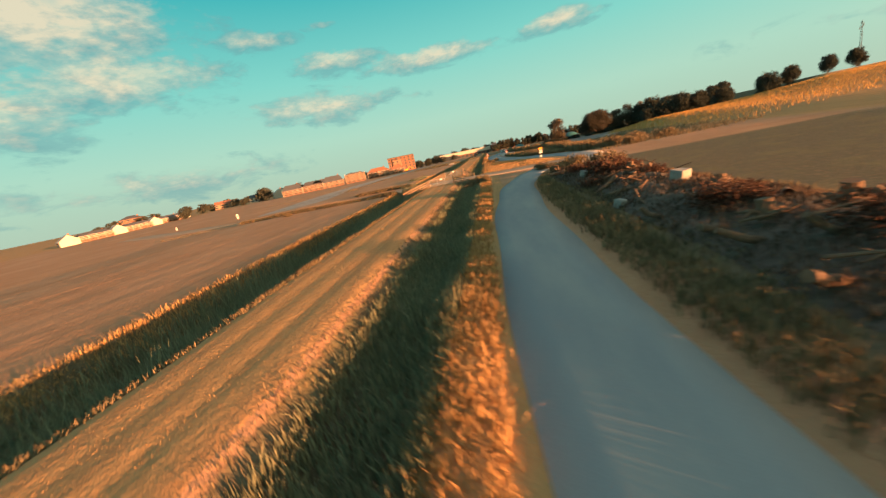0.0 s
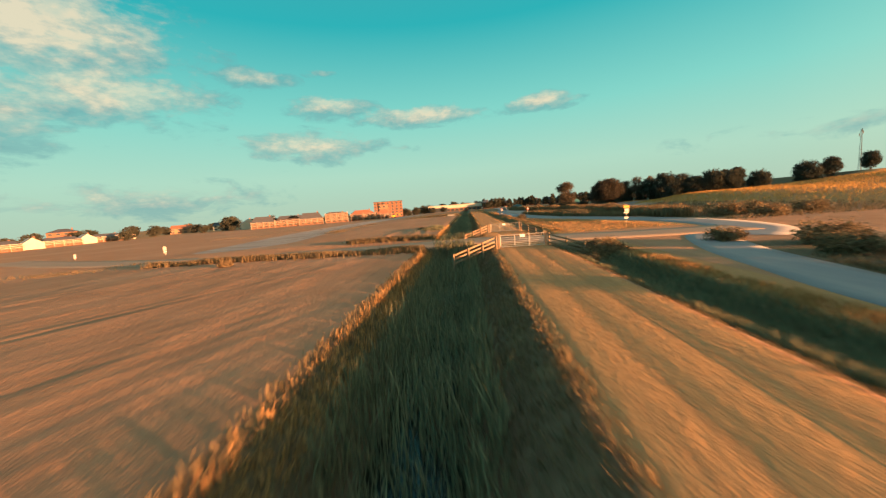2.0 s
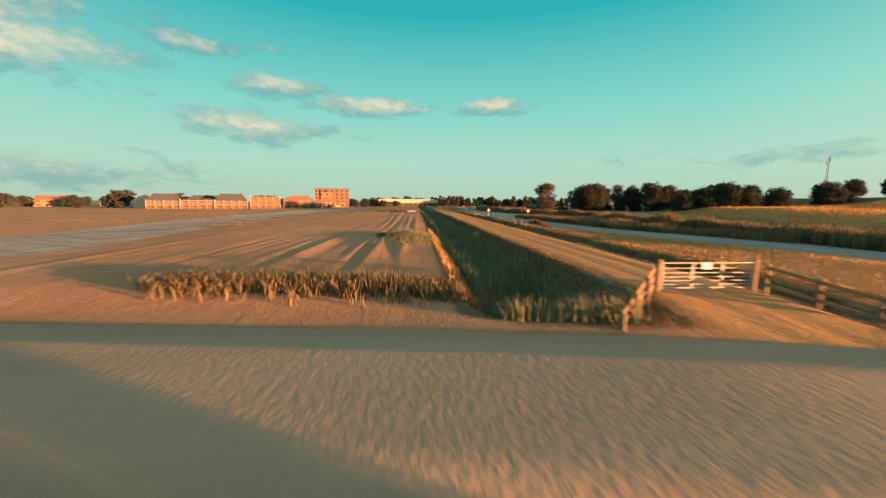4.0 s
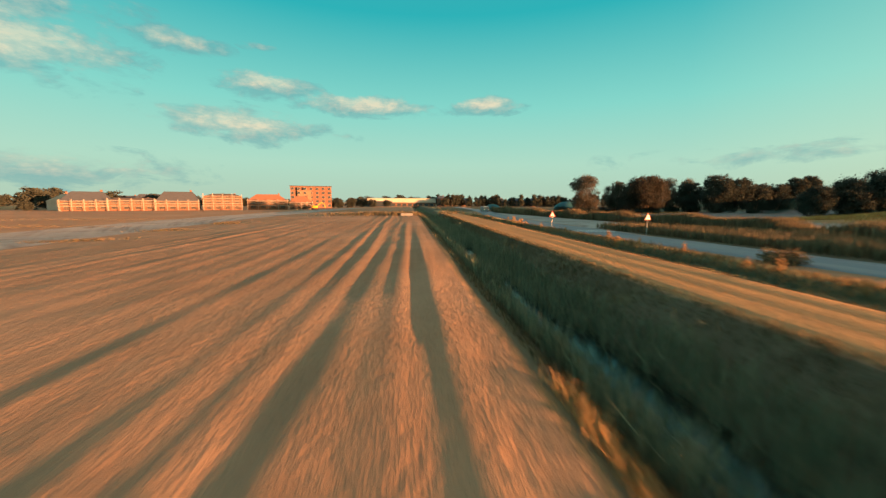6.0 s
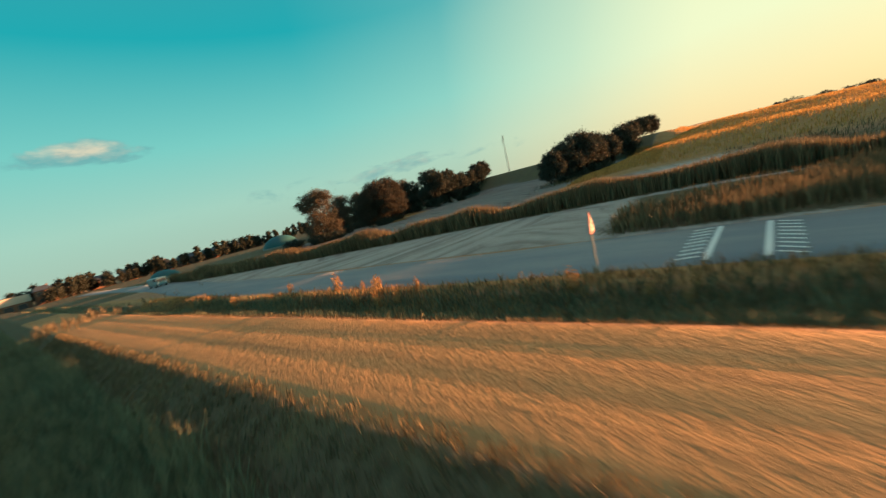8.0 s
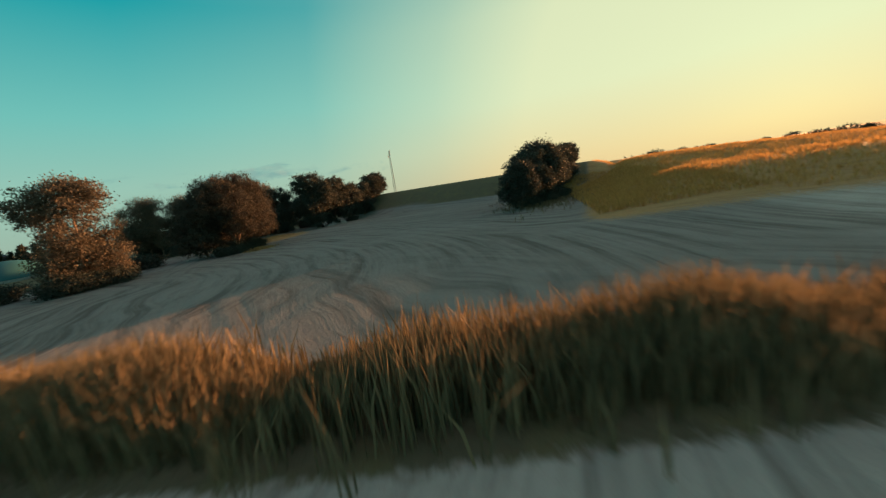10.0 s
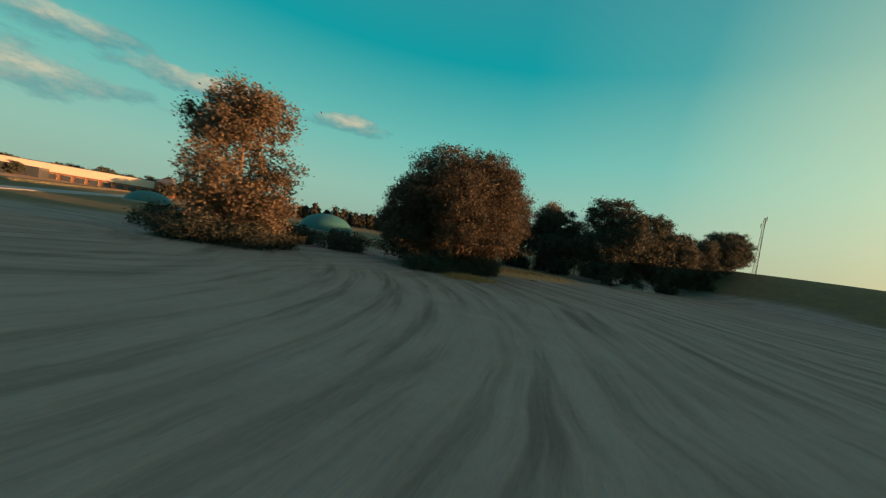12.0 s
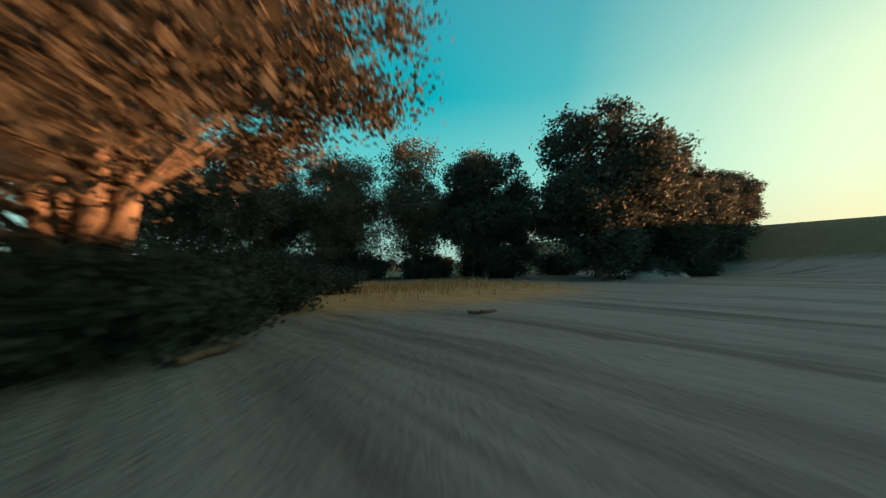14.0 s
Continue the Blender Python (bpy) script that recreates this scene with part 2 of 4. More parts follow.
m_white = plain("white_paint", (0.78, 0.77, 0.74), 0.5, vary=0.08)
m_red = plain("red_paint", (0.55, 0.06, 0.04), 0.5, vary=0.1)
m_orange = plain("orange_sheet", (0.85, 0.33, 0.03), 0.5, vary=0.08)
m_black = plain("black_paint", (0.02, 0.02, 0.02), 0.5, vary=0.2)
m_brick = plain("red_brick", (0.20, 0.10, 0.066), 0.9, vary=0.3, scale=1.5)
m_brick_pale = plain("pale_brick", (0.27, 0.155, 0.10), 0.9, vary=0.25, scale=1.2)
m_roof_dark = plain("slate_roof", (0.075, 0.08, 0.09), 0.7, vary=0.3, scale=2)
m_roof_red = plain("clay_roof", (0.27, 0.12, 0.07), 0.8, vary=0.25, scale=2)
m_plaster = plain("white_render", (0.48, 0.43, 0.37), 0.9, vary=0.1, scale=1)
m_cladding = plain("pale_cladding", (0.55, 0.48, 0.40), 0.6, vary=0.08, scale=0.4)
m_glass = plain("window_glass", (0.05, 0.06, 0.07), 0.12, vary=0.2)
m_scaf = plain("scaffold_tube", (0.36, 0.31, 0.26), 0.6, 0.3, 0.2)
m_frame = plain("window_frame", (0.30, 0.24, 0.19), 0.7, vary=0.15)
m_plank = plain("scaffold_plank", (0.16, 0.10, 0.065), 0.9, vary=0.3)
m_teal = plain("teal_membrane", (0.03, 0.11, 0.12), 0.55, vary=0.15, scale=0.3)
m_concrete = plain("concrete", (0.27, 0.255, 0.235), 0.9, vary=0.25, scale=2, bump=0.5)
m_log = bark("sawn_log", (0.20, 0.125, 0.08))
m_rubble = plain("heap_soil", (0.10, 0.082, 0.065), 1.0, vary=0.5, scale=2.5, bump=1.0)
m_tyre = plain("tyre_rubber", (0.02, 0.02, 0.02), 0.9)
m_steel_dark = plain("weathered_steel", (0.10, 0.10, 0.10), 0.8, 0.0, 0.2)
m_van = plain("van_paint", (0.20, 0.30, 0.32), 0.35, vary=0.05)


# ---------------------------------------------------------------- helpers for things
def mesh_from(name, verts, faces, mat, smooth=False):
    me = bpy.data.meshes.new(name)
    me.from_pydata([tuple(v) for v in verts], [], faces)
    me.materials.append(mat)
    if smooth:
        me.polygons.foreach_set("use_smooth", [True] * len(me.polygons))
    me.update()
    return me


def part(name, bm, mat, parent=None, label=""):
    me = bpy.data.meshes.new(name)
    bm.to_mesh(me)
    bm.free()
    me.materials.append(mat)
    ob = new(name, me)
    ob.parent = parent
    return tagged(ob, label)


def thing(name, loc, label, category, group="", rz=0.0, scale=1.0):
    ob = new(name)
    ob.empty_display_size = 0.2
    ob.matrix_world = pose(*loc, 0, 0, rz) @ Matrix.Scale(scale, 4)
    return tagged(ob, label, category, group)


def box(bm, c, s, rz=0.0, bevel=0.0, tilt=0.0, rx=0.0):
    r = bmesh.ops.create_cube(bm, size=1.0, matrix=pose(*c, rx, tilt, rz) @ Matrix.Diagonal((*s, 1)))
    if bevel:
        es = {e for v in r["verts"] for e in v.link_edges}
        bmesh.ops.bevel(bm, geom=list(es), offset=bevel, segments=1, affect="EDGES")
    return bm


def cyl(bm, a, b, r0, r1=None, n=8):
    a, b = Vector(a), Vector(b)
    d = b - a
    m = Matrix.Translation((a + b) / 2) @ d.to_track_quat("Z", "Y").to_matrix().to_4x4()
    bmesh.ops.create_cone(bm, cap_ends=True, segments=n, radius1=r0, radius2=r0 if r1 is None else r1, depth=d.length, matrix=m)
    return bm


def B():
    return bmesh.new()


# ---------------------------------------------------------------- lie of the land
def lerp_path(pts, n=7):
    """A smooth line through the points."""
    out = []
    p = [Vector((*q, 0)) for q in pts]
    p = [2 * p[0] - p[1]] + p + [2 * p[-1] - p[-2]]
    for i in range(1, len(p) - 2):
        for k in range(n):
            t = k / n
            out.append(0.5 * ((2 * p[i]) + (p[i + 1] - p[i - 1]) * t + (2 * p[i - 1] - 5 * p[i] + 4 * p[i + 1] - p[i + 2]) * t * t
                              + (3 * p[i] - p[i - 1] - 3 * p[i + 1] + p[i + 2]) * t ** 3))
    out.append(p[-2])
    return np.array([(v.x, v.y) for v in out])


MAIN_ROAD = lerp_path([(19.5, 1.0), (25.0, 8), (26.8, 22), (24.2, 35), (20, 48), (15.8, 60), (13.6, 73), (12.0, 86), (11.2, 100), (10.8, 114), (10.8, 132), (12.5, 155), (17, 190), (21, 240), (24, 330)])
SOUTH_ROAD = lerp_path([(10.6, -140), (10.6, -75), (10.4, -55), (9.9, -42), (10.2, -29), (11.4, -17), (13.6, -7), (17.0, 2), (23.5, 8.5)])
CROSSING = lerp_path([(-120, 50), (-80, 31), (-48, 19.5), (-26, 15.3), (-10, 12.5), (0, 10.0), (10, 8.3), (24, 8.0)])
FIELD_ROAD = lerp_path([(-50, 40), (-56, 75), (-60, 110), (-62, 150), (-60, 210), (-50, 290)])


def dist_to(line, x, y):
    """Distance from points to a line, in the plan."""
    best = np.full(np.shape(x), 1e9)
    for (ax, ay), (bx, by) in zip(line[:-1], line[1:]):
        dx, dy = bx - ax, by - ay
        t = np.clip(((x - ax) * dx + (y - ay) * dy) / (dx * dx + dy * dy + 1e-9), 0, 1)
        best = np.minimum(best, np.hypot(x - ax - t * dx, y - ay - t * dy))
    return best


def step(a, b, v):
    t = np.clip((v - a) / (b - a), 0, 1)
    return t * t * (3 - 2 * t)


def wave_noise(x, y, seed, scale):
    """Cheap smooth noise from a few sines."""
    r = np.random.RandomState(seed)
    v = 0
    for k in range(5):
        a, p, f = r.uniform(0, 6.28), r.uniform(0, 6.28), scale * r.uniform(0.6, 2.2)
        v = v + np.sin((x * np.cos(a) + y * np.sin(a)) * f + p) / 5
    return v


PROFILE_X = [-62, -36, -11.0, -9.7, -7.6, -5.3, -4.2, -2.7, -2.2, 2.2, 2.7, 4.2, 5.6, 6.9, 8.2]
PROFILE_Z = [-1.3, -0.6, -0.38, -0.42, -1.85, -1.85, -1.2, -0.12, 0.0, 0.0, -0.1, -0.95, -0.95, -0.42, -0.38]
REED_BELT = lerp_path([(30, 30), (33, 60), (33.5, 88), (34.6, 99), (32.5, 113), (28.5, 131), (25.5, 148), (22.5, 170), (21, 200)])
TRACKS = []   # wheel tracks on the sand plots: centre, radius, start and end angle
_r = random.Random(11)
for k in range(26):
    cx, cy, rad = _r.uniform(30, 125), _r.uniform(95, 205), _r.uniform(14, 70)
    TRACKS.append((cx, cy, rad, _r.uniform(0.1, 0.16)))


RUTS = []     # ruts on the western field: place, depth, slant
_r = random.Random(23)
for k in range(46):
    RUTS.append((_r.uniform(-62, -11), _r.choice((0.35, 0.5, 0.7, 1.0)), _r.uniform(-0.02, 0.02)))


def track_mask(x, y):
    """Wheel tracks on the sand: a fan that runs to the gap in the trees, crossed by turning circles."""
    a = np.arctan2(x - 97, 197 - y)
    d = np.hypot(x - 97, y - 197)
    m = np.zeros(np.shape(x))
    for k in range(30):
        q = (a - (-1.45 + 1.9 * ((k * 0.618) % 1)) + 0.012 * np.sin(d * 0.11 + k) + 0.25 * np.exp(-d / 25) * math.sin(k * 2.1)) * d
        for o in (-0.9, 0.9):
            m = np.maximum(m, np.exp(-((q - o) / 0.26) ** 2) * (0.45 + 0.5 * math.sin(k * 1.7) ** 2))
    for cx, cy, rad, dep in TRACKS:
        q = np.hypot(x - cx, y - cy) - rad
        arc = step(-0.2, 0.3, np.sin(np.arctan2(y - cy, x - cx) + cx))
        for o in (-0.9, 0.9):
            m = np.maximum(m, arc * np.exp(-((q - o) / 0.26) ** 2) * 0.9)
    return m


def height(x, y, ruts=True):
    x, y = np.asarray(x, float), np.asarray(y, float)
    z = np.interp(x + 0.25 * wave_noise(x, y, 3, 0.3), PROFILE_X, PROFILE_Z)
    # the ditches end either side of the crossing
    dc = dist_to(CROSSING, x, y)
    lvl = np.interp(x, [-90, -45, -14, -4, 20], [-1.5, -1.2, -0.6, -0.25, -0.36])
    f = 1 - step(4.5, 7.8, dc)
    f = np.where(x > 8, f * (1 - step(8, 14, x)), f)
    z = z * (1 - f) + lvl * f
    # the gentle shape of the land to the east
    east = step(16, 36, x)
    z = z - 0.12 * east
    gold = 1 - step(98, 118, y + 0.12 * (x - 80))
    plateau = 6.7 * step(126, 146, x - 0.10 * (y - 170)) * (1 - gold) * (1 - step(225, 260, y))
    bank = 1 - step(102, 123, y + 0.12 * (x - 80))
    hill = bank * (3.0 * step(50, 80, x) + 2.5 * step(84, 138, x)) * (0.35 * step(-60, 0, y) + 0.65 * step(0, 95, y))
    z = z + np.maximum(plateau, hill)
    z = z + 1.7 * step(190, 300, x) * np.exp(-((y + 20) / 330) ** 2) * (0.75 + 0.35 * wave_noise(x, y, 9, 0.012))
    if ruts:
        # ploughed ridges and wheel ruts on the western field
        w = step(-10.2, -12.5, x) * step(-52, -44, x) * step(6.5, 9, dc)
        xx = x + 0.8 * wave_noise(x, y, 5, 0.035) - 0.5 * np.minimum(y - 4, 0)
        big_r = 0
        for k, (x0, amp, tilt) in enumerate(RUTS):
            q = xx - x0 - tilt * (y - 60) - 0.25 * np.sin(y * 0.07 + k)
            big_r = big_r + amp * (0.9 * np.exp(-((q - 0.7) / 0.5) ** 2) - 0.8 * np.exp(-(q / 0.4) ** 2) + 0.5 * np.exp(-((q + 0.75) / 0.45) ** 2)) * (0.7 + 0.5 * np.sin(y * 0.05 + 2.3 * k))
        z = z + w * ((0.045 + 0.24 * np.exp(-((x + 17) / 6) ** 2 - ((y - 41) / 8) ** 2)) * big_r * (0.75 + 0.5 * wave_noise(x, y, 21, 0.09)) + 0.012 * np.sin(xx * 4.3 + 3.5 * wave_noise(x, y, 22, 0.11)) * (0.6 + 0.7 * wave_noise(x, y, 8, 0.12)) + 0.007 * np.sin(xx * 9.5) * (0.5 + wave_noise(x, y, 23, 0.2)) + 0.03 * wave_noise(x, y, 7, 1.1))
        # tyre tracks on the sand
        s = step(16, 20, x) * step(88, 96, y) * (1 - step(200, 215, y)) * (1 - step(118, 130, x))
        z = z + s * (0.03 - 0.06 * track_mask(x, y) + 0.035 * wave_noise(x, y, 17, 0.8))
        # two worn wheel lines on the dyke
        z = z - (np.abs(x) < 2.4) * 0.035 * (np.exp(-((x - 0.85) / 0.22) ** 2) + np.exp(-((x + 0.75) / 0.22) ** 2))
    for road, half in ((MAIN_ROAD, 3.6), (SOUTH_ROAD, 2.3)):
        f = 1 - step(half, half + 1.2, dist_to(road, x, y))
        z = z * (1 - f) + (-0.40) * f
    return z


def axis(stops):
    out = [stops[0][0]]
    for (a, _), (b, s) in zip(stops[:-1], stops[1:]):
        n = max(1, int(round((b - a) / s)))
        out += [a + (b - a) * (k + 1) / n for k in range(n)]
    return np.array(out)


gx = axis([(-2600, 0), (-900, 300), (-300, 60), (-110, 10), (-60, 1.5), (-30, 0.45), (-9, 0.3), (9, 0.3), (34, 0.7), (92, 0.36), (130, 0.8), (190, 5), (420, 20), (900, 80), (2600, 300)])
gy = axis([(-2600, 0), (-900, 300), (-300, 60), (-110, 12), (-66, 1.2), (22, 0.6), (88, 0.8), (122, 0.7), (186, 0.4), (230, 1.2), (320, 6), (600, 25), (1200, 120), (2600, 300)])
GX, GY = np.meshgrid(gx, gy)
GZ = height(GX, GY)
nx, ny = len(gx), len(gy)
gmesh = bpy.data.meshes.new("ground")
gmesh.vertices.add(nx * ny)
gmesh.vertices.foreach_set("co", np.stack([GX, GY, GZ], -1).ravel())
ii = (np.arange(ny - 1)[:, None] * nx + np.arange(nx - 1)[None, :]).ravel()
quads = np.stack([ii, ii + 1, ii + nx + 1, ii + nx], 1)
gmesh.loops.add(quads.size)
gmesh.loops.foreach_set("vertex_index", quads.ravel())
gmesh.polygons.add(len(quads))
gmesh.polygons.foreach_set("loop_start", np.arange(len(quads)) * 4)
gmesh.polygons.foreach_set("use_smooth", np.ones(len(quads), bool))
gmesh.update()
# cover: green grass, straw, pale sand, and where the eastern sand is darkened
dcx = dist_to(CROSSING, GX, GY)
off_road = step(4.0, 6.0, dcx)
green = step(-10.6, -9.4, GX) * (1 - step(-2.9, -2.3, GX)) * off_road
green = np.maximum(green, step(2.4, 3.2, GX) * (1 - step(6.0, 7.0, GX)) * off_road * 0.95)
dbelt = dist_to(REED_BELT, GX, GY)
green = np.maximum(green, 1 - step(2.2, 3.5, dbelt))
green = np.maximum(green, (GX > 120) * step(0.2, 1.0, GZ) * (GY > 108))
green = np.maximum(green, step(250, 300, GX) * 0.75)
green = np.maximum(green, step(185, 205, GY) * step(-9, -3, GX) * 0.8)
green = np.maximum(green, step(14, 16, GX) * (1 - step(29, 31, GX)) * step(46, 56, GY) * (1 - step(100, 106, GY)) * 0.9)
green = np.maximum(green, step(30, 36, GX) * (1 - step(90, 98, GY)) * step(20, 40, GY) * 0.55)
green = np.maximum(green, step(12.8, 13.8, GX) * (1 - step(-6, 2, GY)) * 0.7)
straw_z = (1 - step(2.3, 2.7, np.abs(GX))) * step(2.5, 4.5, dcx)
straw_z = np.maximum(straw_z, step(6.2, 7.2, GX) * (1 - step(9, 10, GX)) * step(4, 6, dcx))
straw_z = np.maximum(straw_z, step(3, 6, GX) * (1 - step(24, 27, GX)) * step(12, 16, GY) * (1 - step(46, 62, GY)) * 0.9)
gold_z = step(52, 64, GX) * (1 - step(115, 121, GY + 0.12 * (GX - 80))) * (1 - step(250, 300, GX)) * step(-60, 0, GY)
straw_z = np.maximum(straw_z, gold_z)
straw_z = np.maximum(straw_z, step(150, 240, -GX) * 0.6)
straw_z = np.maximum(straw_z, np.exp(-((GX - 88) / 12) ** 2 - ((GY - 186) / 9) ** 2) * 1.3)
green = green * (1 - gold_z)
pale_z = step(13.5, 15, GX) * step(88, 96, GY) * 0.95
pale_z = np.maximum(pale_z, 0.62 * (1 - step(9, 12, dist_to(FIELD_ROAD, GX, GY))))
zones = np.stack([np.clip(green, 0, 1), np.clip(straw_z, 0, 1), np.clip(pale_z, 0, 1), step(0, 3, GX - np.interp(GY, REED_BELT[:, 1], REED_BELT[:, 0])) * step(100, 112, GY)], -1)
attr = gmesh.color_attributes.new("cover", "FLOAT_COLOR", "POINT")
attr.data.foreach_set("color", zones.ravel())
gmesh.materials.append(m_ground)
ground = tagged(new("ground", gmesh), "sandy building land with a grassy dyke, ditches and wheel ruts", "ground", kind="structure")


def ribbon(name, line, width, mat, label, lift=0.03, level=None):
    """A road laid along a line, with a slight crown and turned-down edges."""
    d = np.gradient(line, axis=0)
    d /= np.linalg.norm(d, axis=1, keepdims=True)
    nrm = np.stack([d[:, 1], -d[:, 0]], 1)
    offs = np.array([-0.5, -0.495, -0.25, 0, 0.25, 0.495, 0.5]) * width
    vs, fs = [], []
    for i, (p, n) in enumerate(zip(line, nrm)):
        wob = 0.12 * math.sin(i * 0.7) + 0.1 * math.sin(i * 0.31)
        for k, o in enumerate(offs):
            q = p + n * (o + (wob if abs(o) > width * 0.4 else 0))
            z = (level if level is not None else float(height(q[0], q[1], False))) + lift + 0.02 * (1 - (2 * o / width) ** 2)
            vs.append((q[0], q[1], z - (0.12 if k in (0, 6) else 0)))
        if i:
            for k in range(6):
                a = (i - 1) * 7 + k
                fs.append((a, a + 1, a + 8, a + 7))
    ob = new(name, mesh_from(name, vs, fs, mat, True))
    return tagged(ob, label, "road", kind="structure")


ribbon("road_main", MAIN_ROAD, 6.0, m_asphalt, "grey asphalt country road dusted with sand", 0.03, -0.40)
ribbon("road_side", SOUTH_ROAD, 3.7, m_asphalt, "narrow grey asphalt lane beside the dyke", 0.022, -0.40)
ribbon("road_dirt", CROSSING, 7.2, m_track, "sandy site track crossing the dyke", 0.05)
for y0, y1 in ((-140, 3.0), (20.0, 330)):
    line = np.array([(-6.4 + 0.2 * math.sin(y * 0.2), y) for y in np.arange(y0, y1, 3.0)])
    ob = ribbon("water_ditch", line, 2.4, m_water, "dark still water in a reedy ditch", 0.0, -1.70)
    ob["category"] = "water"


# ---------------------------------------------------------------- grass and reeds
def blades(name, xy, h0, h1, width, mat, label, lean=0.25, seed=1, tuft=1, on=None):
    """Many single blades rooted on the ground, as one object of uncounted stuff."""
    r = np.random.RandomState(seed)
    xy = np.asarray(xy)
    if tuft > 1:
        xy = np.repeat(xy, tuft, 0) + r.normal(0, 0.10, (len(xy) * tuft, 2))
    n = len(xy)
    z = height(xy[:, 0], xy[:, 1], False) - 0.03 if on is None else on(xy[:, 0], xy[:, 1])
    hgt = r.uniform(h0, h1, n) * (0.8 + 0.35 * wave_noise(xy[:, 0], xy[:, 1], seed + 40, 0.5))
    a = r.uniform(0, 6.283, n)
    b = r.uniform(0, 6.283, n)
    ln = np.abs(r.normal(0, lean, n)) * hgt
    w = width * r.uniform(0.6, 1.4, n)
    ca, sa = np.cos(a) * w / 2, np.sin(a) * w / 2
    root = np.stack([xy[:, 0], xy[:, 1], z], 1)
    side = np.stack([ca, sa, np.zeros(n)], 1)
    m1 = root + np.stack([np.cos(b) * ln * 0.3, np.sin(b) * ln * 0.3, hgt * 0.55], 1)
    tip = root + np.stack([np.cos(b) * ln, np.sin(b) * ln, hgt * (1 - 0.12 * (ln / hgt))], 1)
    co = np.stack([root - side * 0.7, root + side * 0.7, m1 + side, m1 - side, tip], 1).reshape(-1, 3)
    k = np.arange(n)[:, None] * 5
    tri = np.stack([k + 0, k + 1, k + 2, k + 0, k + 2, k + 3, k + 3, k + 2, k + 4], 1).reshape(-1, 3)
    me = bpy.data.meshes.new(name)
    me.vertices.add(len(co))
    me.vertices.foreach_set("co", co.ravel())
    me.loops.add(tri.size)
    me.loops.foreach_set("vertex_index", tri.ravel())
    me.polygons.add(len(tri))
    me.polygons.foreach_set("loop_start", np.arange(len(tri)) * 3)
    me.update()
    me.materials.append(mat)
    return tagged(new(name, me), label, "grass", kind="stuff")


def strip(n, x0, x1, y0, y1, seed, power=1.0):
    r = np.random.RandomState(seed)
    return np.stack([r.uniform(x0, x1, n), y0 + (y1 - y0) * r.uniform(0, 1, n) ** power], 1)


def along(line, n, half, seed, a=0.0, b=1.0):
    r = np.random.RandomState(seed)
    i = r.uniform(a, b, n) * (len(line) - 1.001)
    k = i.astype(int)
    t = (i - k)[:, None]
    p = line[k] * (1 - t) + line[k + 1] * t
    return p + r.normal(0, half * 0.5, (n, 2))


def keep(xy, test):
    return xy[test(xy[:, 0], xy[:, 1])]


clear_cross = lambda x, y: dist_to(CROSSING, x, y) > 4.6
no_road = lambda x, y: (dist_to(MAIN_ROAD, x, y) > 3.4) & (dist_to(SOUTH_ROAD, x, y) > 2.1) & (dist_to(CROSSING, x, y) > 4.2)
west = keep(np.concatenate([strip(30000, -8.4, -4.2, -64, 160, 1), strip(5000, -7.6, -4.6, 160, 300, 2)]), clear_cross)
west = keep(west, lambda x, y: (y < 55) | (y > 90) | (np.abs(x + 6.55 + 0.3 * np.sin(y * 0.4)) > 0.36 + 0.22 * np.sin(y * 0.23)))
blades("ditch_reeds", west, 0.6, 1.55, 0.035, m_reed, "green reeds and sedge growing in the ditch", 0.3, 2, 3)
blades("ditch_bank_straw", keep(np.concatenate([strip(1200, -9.5, -8.4, -12, 6, 3), strip(2800, -9.6, -8.8, 20, 58, 43)]), clear_cross), 0.25, 0.75, 0.03, m_straw, "dry golden reed grass along the field edge", 0.3, 4, 2)
blades("field_edge_grass", strip(5200, -9.6, -8.5, -64, -10, 3), 0.15, 0.5, 0.03, m_straw, "low dry grass fringing the ditch bank", 0.35, 46, 2)
blades("ditch_bank_weeds", keep(np.concatenate([strip(7000, -10.1, -7.8, -64, 8, 9), strip(14000, -9.3, -7.8, 20, 200, 44)]), clear_cross), 0.15, 0.45, 0.035, m_weed, "mixed weeds on the ditch bank", 0.35, 5, 2)
blades("dyke_slope_grass", keep(strip(26000, -4.4, -2.3, -64, 150, 5), clear_cross), 0.12, 0.4, 0.025, m_weed, "rough grass on the shaded dyke slope", 0.5, 6, 3)
blades("dyke_top_straw", keep(strip(30000, -2.4, 2.6, -64, 120, 7), clear_cross), 0.025, 0.07, 0.012, m_straw, "short mown straw on top of the dyke", 0.8, 8, 2)
right_side = keep(np.concatenate([strip(20000, 3.5, 6.6, -66, 2, 11), strip(14000, 3.5, 6.8, 19, 140, 12), strip(3000, 3, 7, 140, 300, 13)]), no_road)
blades("dyke_east_grass", keep(strip(9000, 2.5, 3.9, -66, 140, 47), clear_cross), 0.08, 0.26, 0.025, m_weed, "rough grass on the dyke's eastern slope", 0.5, 48, 3)
blades("verge_reeds", right_side, 0.3, 0.72, 0.035, m_reed, "dark green reeds in the dyke's eastern ditch", 0.3, 14, 3)
blades("verge_straw", keep(np.concatenate([strip(9000, 6.2, 8.0, -66, 0, 15), strip(15000, 4.8, 8.4, 19, 160, 16)]), no_road), 0.15, 0.5, 0.028, m_straw, "golden dry grass along the lane", 0.45, 17, 3)
blades("verge_weeds", keep(np.concatenate([strip(6000, 4.0, 8.3, 19, 150, 18), strip(4000, 12.4, 14.5, -66, -4, 19)]), no_road), 0.25, 0.75, 0.045, m_weed, "brown-green weeds on the verge", 0.4, 20, 3)
